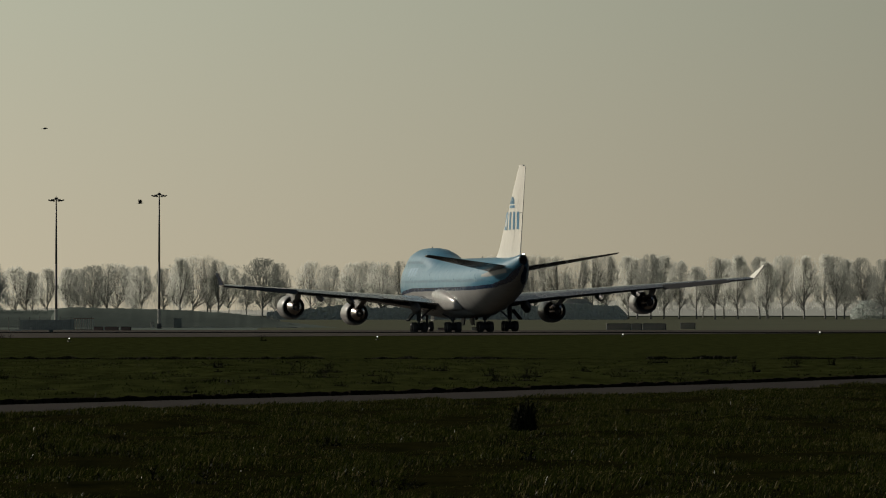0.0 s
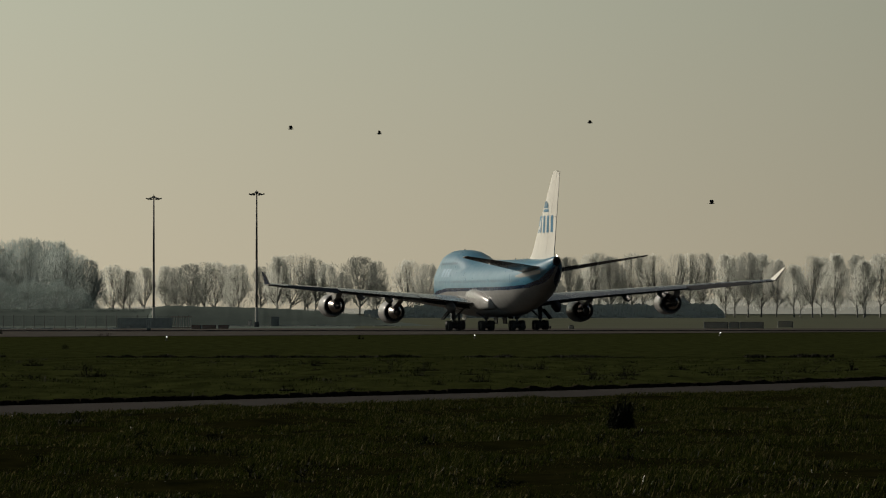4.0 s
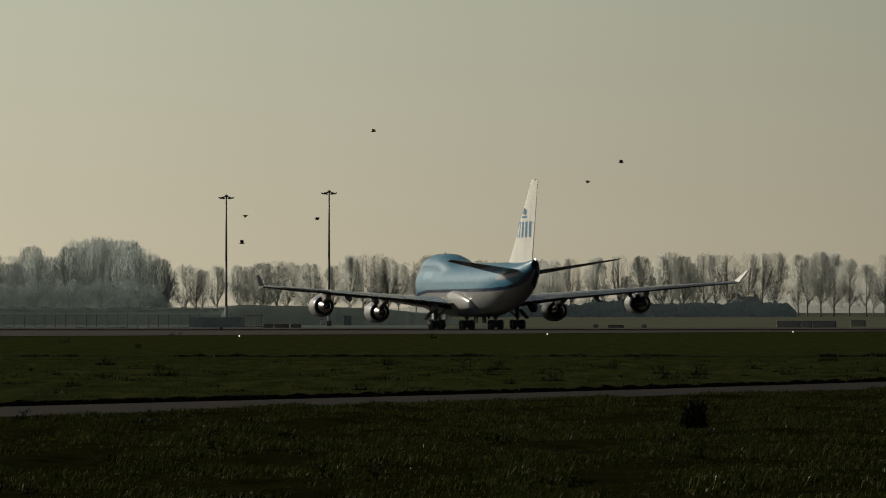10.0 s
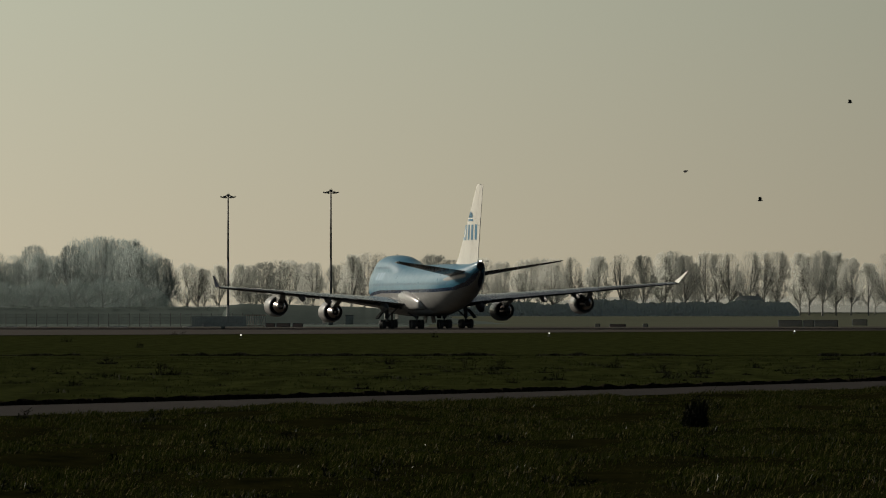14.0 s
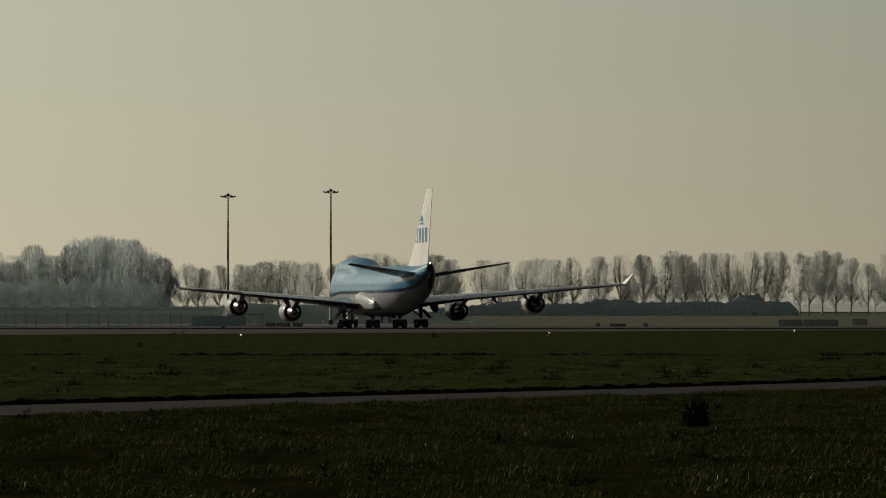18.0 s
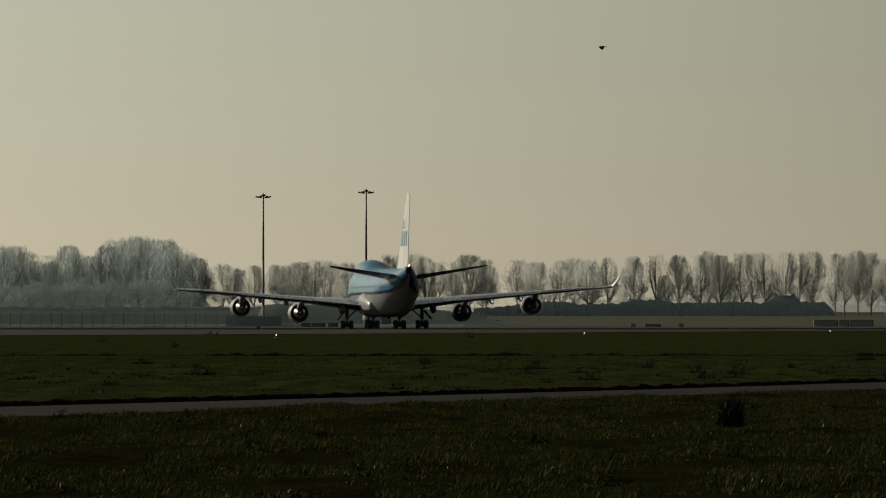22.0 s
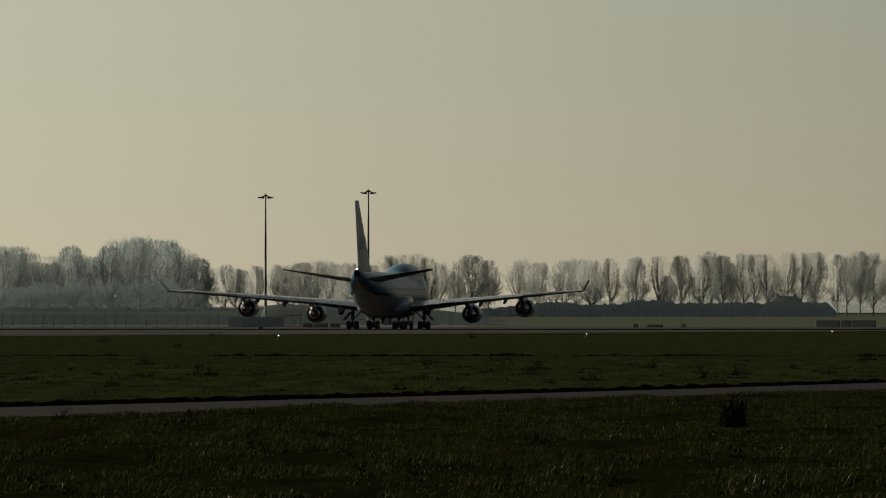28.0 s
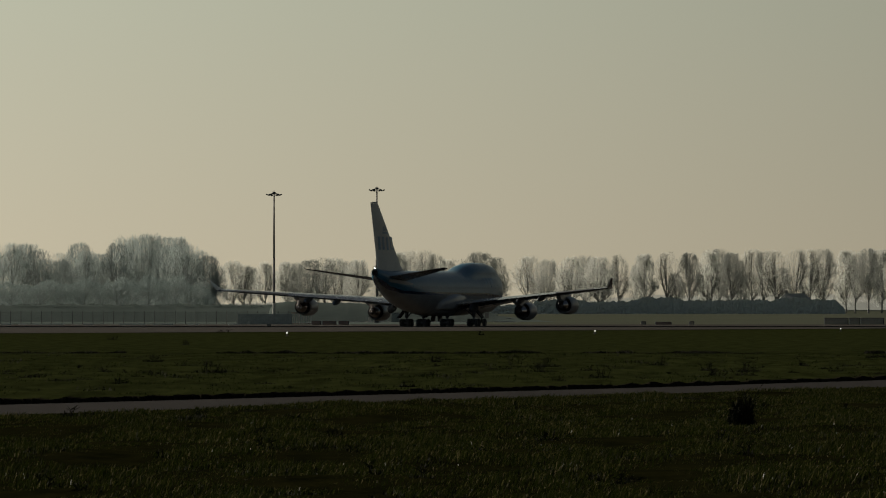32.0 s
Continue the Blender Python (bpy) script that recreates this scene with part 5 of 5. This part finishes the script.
        for dx in (-0.58, 0.58):
            for dy in (-0.74, 0.74):
                wheel(gx + dx, gy + dy)
    ny = STATION - 7.9
    for dx in (-0.46, 0.46):
        wheel(dx, ny)
    bm = bmesh.new()
    tube(bm, (0, ny, 0.62), (0, ny + 0.1, 2.7), 0.14, 0.17, 10)
    tube(bm, (-0.46, ny, 0.62), (0.46, ny, 0.62), 0.08, 0.08, 8)
    tube(bm, (0, ny, 1.3), (0, ny + 1.8, 2.5), 0.07, 0.07, 8)
    part("strut", bm, GEARM, root, smooth=True)
    for side in (-1, 1):
        bm = bmesh.new()
        box(bm, side * 0.75, ny + 0.4, 1.75, 0.05, 2.4, 0.9, 0.02)
        part("gear_door", bm, GREYP, root)
    return root, wheels, beacon, ailerons


airliner, wheels, beacon, ailerons = build_airliner()


# ---- grass ----
def blades(name, count, y0, y1, keep, height, width, label, seed, mat, bent=0.75):
    """Single blades of grass scattered over the part of the meadow that lies between two distances."""
    rng = np.random.default_rng(seed)
    y = np.sqrt(rng.uniform(y0 * y0, y1 * y1, count))
    x = y * rng.uniform(-0.072, 0.088, count)
    lump = np.array([noise.noise((a * 0.45, b * 0.16, 9.0)) + 0.6 * noise.noise((a * 1.6, b * 0.7, 4.0)) for a, b in zip(x, y)])
    ok = np.array([keep(a, b) for a, b in zip(x, y)]) & (rng.uniform(-0.5, 0.7, count) < lump + 0.4)
    x, y, lump = x[ok], y[ok], lump[ok]
    n = len(x)
    z = np.array([ground_z(a, b) for a, b in zip(x, y)]) - 0.01
    h = rng.uniform(*height, n) * (0.45 + 1.35 * np.clip(lump + 0.25, 0, 1.2)) * (np.clip((y1 - y) / (0.4 * y1), 0.3, 1) if y1 > 400 else 1.0)
    w = rng.uniform(*width, n)
    a, lean, az = rng.uniform(0, math.tau, n), rng.uniform(0.1, bent, n) ** 0.8, rng.normal(0.3, 1.0, n)
    dx, dy = np.cos(a) * w, np.sin(a) * w
    lx, ly = np.cos(az) * lean * h, np.sin(az) * lean * h
    v = np.empty((n, 5, 3))
    v[:, 0] = np.stack([x - dx, y - dy, z], 1)
    v[:, 1] = np.stack([x + dx, y + dy, z], 1)
    v[:, 2] = np.stack([x + dx * .8 + lx * .35, y + dy * .8 + ly * .35, z + h * .6], 1)
    v[:, 3] = np.stack([x - dx * .8 + lx * .35, y - dy * .8 + ly * .35, z + h * .6], 1)
    v[:, 4] = np.stack([x + lx, y + ly, z + h * np.sqrt(np.maximum(0.2, 1 - lean * lean * .6))], 1)
    base = np.arange(n)[:, None] * 5
    loops = (base + np.array([0, 1, 2, 3, 3, 2, 4])).ravel()
    me = bpy.data.meshes.new(name)
    me.vertices.add(n * 5)
    me.vertices.foreach_set("co", v.ravel())
    me.loops.add(n * 7)
    me.loops.foreach_set("vertex_index", loops.astype(np.int32))
    me.polygons.add(n * 2)
    starts = (np.arange(n)[:, None] * 7 + np.array([0, 4])).ravel()
    me.polygons.foreach_set("loop_start", starts.astype(np.int32))
    me.update(calc_edges=True)
    me.materials.append(mat)
    return tagged(new(name, me), label, "grass", kind="stuff")


def build_grass():
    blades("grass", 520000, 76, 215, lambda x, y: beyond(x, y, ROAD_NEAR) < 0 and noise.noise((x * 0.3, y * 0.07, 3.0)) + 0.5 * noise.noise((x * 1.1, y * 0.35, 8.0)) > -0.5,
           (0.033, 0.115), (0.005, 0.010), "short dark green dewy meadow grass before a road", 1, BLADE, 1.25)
    # Black patches: the shade in hollows, put in as near-black coarse blades.
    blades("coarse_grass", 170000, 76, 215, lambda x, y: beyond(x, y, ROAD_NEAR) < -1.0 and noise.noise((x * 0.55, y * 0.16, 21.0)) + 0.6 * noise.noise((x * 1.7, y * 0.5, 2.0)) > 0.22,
           (0.035, 0.08), (0.005, 0.012), "patches of coarse grass coloured near black for shaded hollows", 7, WEED, 1.2)
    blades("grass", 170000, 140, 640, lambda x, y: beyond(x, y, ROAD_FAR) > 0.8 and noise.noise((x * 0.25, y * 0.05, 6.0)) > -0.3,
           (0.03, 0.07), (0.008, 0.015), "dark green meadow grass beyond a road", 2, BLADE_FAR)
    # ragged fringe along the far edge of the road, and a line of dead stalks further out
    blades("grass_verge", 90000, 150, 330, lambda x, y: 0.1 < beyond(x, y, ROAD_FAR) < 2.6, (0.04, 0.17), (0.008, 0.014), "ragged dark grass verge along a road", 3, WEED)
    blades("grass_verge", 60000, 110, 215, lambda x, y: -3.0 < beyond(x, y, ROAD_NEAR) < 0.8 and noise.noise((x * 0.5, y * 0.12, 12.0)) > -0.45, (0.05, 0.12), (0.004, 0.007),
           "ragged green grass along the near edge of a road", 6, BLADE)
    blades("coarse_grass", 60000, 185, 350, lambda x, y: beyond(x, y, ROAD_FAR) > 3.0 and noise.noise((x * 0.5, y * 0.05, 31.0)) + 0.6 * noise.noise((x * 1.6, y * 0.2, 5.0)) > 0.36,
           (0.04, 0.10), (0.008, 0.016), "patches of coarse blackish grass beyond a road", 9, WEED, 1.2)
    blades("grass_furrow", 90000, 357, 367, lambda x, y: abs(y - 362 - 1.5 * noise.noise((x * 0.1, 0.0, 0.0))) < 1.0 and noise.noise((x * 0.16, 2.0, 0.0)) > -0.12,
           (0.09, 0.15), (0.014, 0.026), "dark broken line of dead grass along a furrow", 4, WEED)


build_grass()


def tuft(x, y, height, spread, count, seed, label, name="grass_tuft"):
    rng = random.Random(seed)
    z = ground_z(x, y) - 0.02
    root = thing(name, pose(x, y, z), label, "grass tuft", "weeds in the meadow")
    verts, faces = [], []
    lobes = [(rng.uniform(-.9, .9) * spread, rng.uniform(-.9, .9) * spread, rng.uniform(0.4, 1.08)) for _ in range(11)]
    for _ in range(count):
        a, r = rng.uniform(0, math.tau), spread * math.sqrt(rng.random())
        ox, oy, tall = rng.choice(lobes)
        bx, by = ox + math.cos(a) * r * 0.45, oy + math.sin(a) * r * 0.45
        h = height * rng.uniform(0.25, 1.0) ** (0.8 if count > 1000 else 1.6) * (1 - 0.55 * (r / spread) ** 1.5) * tall
        h *= 1.0 if count > 1000 else 0.7
        reach = rng.uniform(0.1, 0.9) * spread * (0.6 + 0.7 * h / height) * (1.0 if count > 1000 else 0.7)
        w = rng.uniform(0.006, 0.013)
        p = rng.uniform(0, math.tau)
        wx, wy = math.cos(p) * w, math.sin(p) * w
        droop = rng.uniform(0.55, 0.98)
        n = len(verts)
        # an arching leaf: up, over, and down at the tip
        for f, up, wide in ((0, 0, 1.0), (0.18, 0.62, 1.0), (0.52, 1.0, 0.8)):
            cx, cy = bx + math.cos(a) * reach * f, by + math.sin(a) * reach * f
            verts += [(cx - wx * wide, cy - wy * wide, h * up), (cx + wx * wide, cy + wy * wide, h * up)]
        verts.append((bx + math.cos(a) * reach, by + math.sin(a) * reach, h * droop))
        faces += [(n, n + 1, n + 3, n + 2), (n + 2, n + 3, n + 5, n + 4), (n + 4, n + 5, n + 6)]
    tagged(mesh_object("foliage", verts, faces, WEED, root), kind="stuff")
    bm = bmesh.new()
    big = count <= 1000 and height > 0.2
    for _ in range(7 if big else 8 if height > 0.25 else 3):
        a, r = rng.uniform(0, math.tau), spread * rng.uniform(0, 0.7)
        h = height * (rng.uniform(0.55, 1.3) if big else rng.uniform(0.6, 1.0))
        foot = Vector((math.cos(a) * r, math.sin(a) * r, 0))
        head = Vector((math.cos(a) * r * 1.5 + rng.gauss(0, .04), math.sin(a) * r * 1.5, h))
        tube(bm, foot, head, 0.010 if big else 0.008, 0.005 if big else 0.004, 4)
        for _ in range(5):
            o = foot.lerp(head, rng.uniform(0.45, 0.97))
            tube(bm, o, o + Vector((rng.gauss(0, .12), rng.gauss(0, .06), rng.uniform(0.05, 0.16))) * height / 0.4, 0.007 if big else 0.006, 0.003, 3)
    tagged(part("stem", bm, WEED, root), kind="stuff")


tuft(4.46, 133.0, 0.66, 0.165, 1900, 1, "dense dark bushy grass tuft standing in the meadow")
_r = random.Random(77)
for col, row, size in ((309, 593.5, 0.35), (323, 593.5, 0.35), (292, 666, 0.48), (1090, 652, 0.36), (830, 655, 0.48), (880, 652, 0.40), (870, 664, 0.36), (1175, 660, 0.32), (1238, 663, 0.34), (905, 676, 0.26), (1466, 640, 0.34), (60, 655, 0.25), (1180, 668, 0.28), (1240, 668, 0.3), (575, 664, 0.22),
                       (430, 690, 0.2), (640, 690, 0.18), (985, 672, 0.22), (1470, 640, 0.4), (1715, 645, 0.4), (1780, 640, 0.35), (120, 606, 0.42), (248, 616, 0.35),
                       (770, 598, 0.45), (130, 688, 0.22), (1560, 660, 0.25), (1340, 655, 0.25), (190, 648, 0.3), (690, 650, 0.22), (1640, 655, 0.3)):
    d = 2.0 * 13400 / (row - 556)
    tuft(at_px(col, d), d, size * _r.uniform(0.7, 1.0), size * _r.uniform(0.6, 1.3), 190, int(col), "small dark weed clump in the grass", "weed")
for k in range(95):
    row = _r.choice((_r.uniform(636, 690), _r.gauss(662, 5)))
    col = _r.uniform(-80, 1880)
    d = 26800 / (row - 556)
    if beyond(at_px(col, d), d, ROAD_FAR) > 2.0:
        size = _r.uniform(0.04, 0.17)
        tuft(at_px(col, d), d, size, size * _r.uniform(1.2, 4.0), 110, k, "low dark clod of dead grass in the meadow", "weed")
for k in range(30):
    row, col = _r.uniform(720, 870), _r.uniform(-80, 1880)
    d = 26800 / (row - 556)
    if beyond(at_px(col, d), d, ROAD_NEAR) < -2.0:
        size = _r.uniform(0.10, 0.2)
        tuft(at_px(col, d), d, size, size * _r.uniform(0.7, 1.3), 80, 100 + k, "low dark clump of coarse grass in the meadow", "weed")


# ---- birds: black crows on the wing ----
def build_bird(seed, size=1.0):
    root = thing("bird", pose(0, 0, 0), "small black crow flying with beating wings", "bird", "flock of crows")
    s = size
    bm = bmesh.new()
    spin_profile(bm, [(0.24 * s, 0.002), (0.21 * s, 0.012 * s), (0.18 * s, 0.032 * s), (0.12 * s, 0.036 * s), (0.04 * s, 0.058 * s), (-0.06 * s, 0.055 * s), (-0.14 * s, 0.03 * s), (-0.18 * s, 0.012 * s)], 10, "Y")
    part("body", bm, FEATHER, root, smooth=True)
    bm = bmesh.new()
    q = [(-0.02, -0.15, 0.006), (0.02, -0.15, 0.006), (0.055, -0.30, 0.0), (0, -0.32, 0.004), (-0.055, -0.30, 0.0)]
    for dz in (0.006, -0.006):
        bm.faces.new([bm.verts.new((x * s, y * s, (z + dz) * s)) for x, y, z in q])
    part("tail", bm, FEATHER, root)
    wings = []
    for side in (-1, 1):
        bm = bmesh.new()
        q = [(0.0, 0.08, 0), (0.14, 0.12, 0.01), (0.27, 0.06, 0.0), (0.36, -0.06, -0.015), (0.29, -0.08, -0.01), (0.22, -0.11, -0.005), (0.10, -0.10, 0), (0.0, -0.09, 0)]
        up = [bm.verts.new((side * x * s, y * s, (z + 0.008) * s)) for x, y, z in q]
        lo = [bm.verts.new((side * x * s, y * s, (z - 0.008) * s)) for x, y, z in q]
        bm.faces.new(up)
        bm.faces.new(lo[::-1])
        for k in range(8):
            bm.faces.new((up[k], up[(k + 1) % 8], lo[(k + 1) % 8], lo[k]))
        w = part("wing", bm, FEATHER, root)
        w.matrix_basis = pose(side * 0.03 * s, 0.02, 0.02)
        wings.append((w, side, s))
    return root, wings


birds = [build_bird(k, 0.7 if k in (2, 7, 12) else 1.0) for k in range(13)]


# ---- everything that moves ----
# seconds, right, ahead, up, turn to the left and lean in degrees
TAXI = [(0.0, 23.03, 892.2, 0.26, 9.23, 0.8), (1.0, 21.3, 902.9, 0.25, 9.53, 0.7), (3.0, 17.87, 923.5, 0.21, 10.07, 0.52), (6.0, 12.44, 953.3, 0.16, 11.0, 0.47), (9.0, 6.8, 981.8, 0.1, 11.5, 0.54),
        (12.0, 1.38, 1009.2, 0.05, 11.48, 0.53), (14.0, -1.96, 1027.0, 0.01, 11.42, 0.52), (16.5, -5.95, 1048.8, -0.04, 11.14, 0.5), (18.0, -8.18, 1061.8, -0.07, 10.72, 0.49), (19.5, -10.39, 1074.6, -0.1, 9.51, 0.5),
        (21.0, -12.34, 1087.4, -0.13, 7.69, 0.45), (23.0, -14.29, 1104.3, -0.17, 4.36, 0.19), (25.0, -15.23, 1121.3, -0.21, 0.1, -0.1), (26.5, -15.05, 1134.1, -0.24, -3.2, -0.08),
        (28.0, -14.08, 1146.9, -0.27, -6.58, -0.02), (29.5, -12.32, 1159.9, -0.3, -10.03, 0.11), (31.0, -9.86, 1173.0, -0.33, -13.33, 0.26), (32.0, -7.91, 1181.8, -0.35, -15.38, 0.31)]

# flights: distance, then seconds, metres to the side and height
FLIGHTS = [
    (560, [(0, -16.71, 15.95), (0.5, -13.14, 16.66), (1, -9.29, 17.35), (1.5, -5.77, 16.83), (2, -1.69, 15.74), (2.5, 2.54, 15.45), (3, 7.39, 15.58), (3.5, 11.84, 16.45), (5.5, 30.91, 15.30)]),
    (540, [(0, -9.35, 10.14), (0.6, -5.90, 10.97), (0.9, -3.96, 10.45), (1.2, -1.86, 9.60), (1.5, 0.40, 8.64), (2, 5.42, 7.79), (2.5, 10.51, 8.52), (3, 15.83, 9.69), (3.5, 20.28, 10.01)]),
    (260, [(0.6, -8.31, 3.49), (0.9, -4.66, 3.70), (1.2, -0.66, 4.14), (1.5, 3.02, 4.38), (2, 9.71, 4.79), (2.5, 15.67, 5.12), (2.7, 18.29, 5.32)]),
    (580, [(1.5, -22.08, 16.19), (2, -17.51, 17.10), (2.5, -13.29, 17.18), (3, -8.71, 16.36), (3.5, -4.14, 15.97), (5.5, 16.65, 15.91), (6, 21.43, 16.01), (6.5, 25.77, 16.28), (7, 30.43, 16.51)]),
    (560, [(2, -22.29, 13.90), (2.5, -18.19, 14.36), (3, -13.92, 14.61), (3.5, -9.97, 14.87), (5.5, 8.64, 19.61), (6, 13.59, 19.88), (6.5, 18.11, 19.89), (7, 22.99, 19.68), (7.5, 27.45, 19.66)]),
    (570, [(5.7, -21.50, 13.46), (6, -19.39, 13.56), (6.5, -15.77, 13.82), (7, -11.57, 13.79), (7.5, -7.62, 14.02), (8, -3.32, 14.16), (8.5, 0.73, 14.91), (9, 5.02, 15.01), (9.5, 9.02, 14.44), (10, 13.55, 13.46), (10.5, 18.15, 12.72), (11, 23.38, 12.42), (11.5, 28.34, 12.16)]),
    (560, [(6, -27.49, 12.94), (6.5, -22.93, 13.37), (7, -18.14, 12.95), (7.5, -13.59, 12.68), (8, -8.74, 12.48), (8.5, -4.26, 12.38), (9, 0.75, 12.19), (9.5, 5.48, 11.88), (10, 10.85, 11.88), (10.5, 16.04, 12.37), (11, 21.55, 12.99), (11.5, 26.50, 13.19), (11.9, 30.73, 13.35)]),
    (260, [(5.5, 2.94, 1.11), (6, 8.15, 2.01), (6.5, 13.41, 3.01)]),
    (600, [(7, -29.78, 11.99), (7.5, -25.30, 12.68), (8, -20.78, 13.32), (8.5, -17.19, 14.07), (9, -13.03, 14.40), (9.5, -9.36, 15.32), (10, -5.35, 16.53), (10.5, -0.91, 17.18), (11, 3.92, 17.85), (11.5, 8.51, 17.97), (12, 13.27, 18.24), (12.5, 17.83, 18.38), (13, 22.57, 18.39), (13.5, 27.13, 18.48), (14, 32.26, 18.74)]),
    (560, [(8, -32.06, 8.85), (8.5, -27.87, 9.67), (9, -23.44, 9.44), (9.5, -19.18, 9.04), (10, -14.48, 9.33), (10.5, -10.46, 9.82), (11, -6.20, 9.82), (11.5, -2.08, 9.81), (12, 2.86, 9.92), (12.5, 7.49, 10.77), (13, 11.20, 11.15), (13.5, 14.41, 11.95), (14, 17.94, 12.57), (14.5, 21.26, 13.07)]),
    (560, [(8, -32.1, 5.2), (8.4, -28.0, 6.5), (9, -20.89, 7.81), (9.5, -15.21, 8.54), (10, -9.17, 9.16), (10.5, -3.61, 9.15), (11, 2.41, 8.94), (11.5, 7.95, 8.68), (12, 14.14, 7.84), (12.5, 19.99, 8.01), (13, 26.04, 8.77), (13.5, 31.25, 10.02)]),
    (560, [(8.5, -29.92, 3.48), (9, -25.12, 4.67), (9.5, -20.14, 6.20), (10, -14.73, 7.28), (10.5, -9.83, 7.89), (11, -4.70, 8.69), (11.5, -0.29, 9.55), (12, 3.90, 10.30), (12.5, 7.66, 10.14), (13, 12.91, 9.98), (13.5, 17.80, 10.15), (14, 23.46, 10.39), (14.5, 28.36, 10.56)]),
    (300, [(21, 14.92, 12.54), (21.5, 10.19, 12.58), (22, 4.92, 12.58), (22.5, -0.24, 12.71), (23, -6.18, 12.63), (23.5, -12.16, 12.55), (23.9, -17.46, 12.30)]),
]


def motions():
    walk(airliner, [(t, pose(x, y, z, 0, -lean, turn)) for t, x, y, z, turn, lean in TAXI])
    # the wheels roll by the way covered
    steps = [k / 15 for k in range(481)]
    ts = [r[0] for r in TAXI]
    xs, ys = np.interp(steps, ts, [r[1] for r in TAXI]), np.interp(steps, ts, [r[2] for r in TAXI])
    way = np.concatenate([[0], np.cumsum(np.hypot(np.diff(xs), np.diff(ys)))])
    for w, x, y in wheels:
        walk(w, [(t, pose(x, y, 0.62, -math.degrees(d / 0.62), 0, 0)) for t, d in zip(steps, way)])
    # the outboard ailerons hang at first, then rise into the wing
    for flap, hinge, axis in ailerons:
        rows = []
        for t, droop in ((0.0, 14), (3.5, 13.5), (6.0, 11), (7.0, 9), (8.0, 5), (8.8, 1), (32.0, 1)):
            rows.append((t, Matrix.Translation(hinge) @ Matrix.Rotation(radians(droop), 4, axis) @ Matrix.Translation(-hinge)))
        walk(flap, rows)
    # the beacon turns once in 1.43 seconds
    walk(beacon, [(t, pose(0, BEACON_Y, BEACON_Z, 0, 0, 360 * (t - 25.0) / 1.428)) for t in steps])
    # the birds cross the sky, beating their wings
    for k, ((bird, wings), (dist, rows)) in enumerate(zip(birds, FLIGHTS)):
        (ta, xa, za), (tb, xb, zb) = rows[0], rows[-1]
        speed = (xb - xa) / (tb - ta)
        ends = list(rows)
        if ta > 0:
            ends.insert(0, (0.0, xa - speed * ta, max(za, 4.0)))
        if tb < 32:
            ends.append((32.0, xb + speed * (32.0 - tb), max(zb, 4.0)))
        heading = -90 if speed > 0 else 90
        walk(bird, [(t, pose(x, dist, z, 3 * math.sin(t * 1.7 + k), 0, heading + 14 * math.sin(k * 2.1))) for t, x, z in ends])
        beat = 3.1 + 0.4 * math.sin(k * 1.3)
        for w, side, s in wings:
            walk(w, [(t, pose(side * 0.03 * s, 0.02, 0.02, 0, -side * (8 + 38 * math.sin(math.tau * beat * t + k * 1.9)), 0)) for t in steps])


motions()
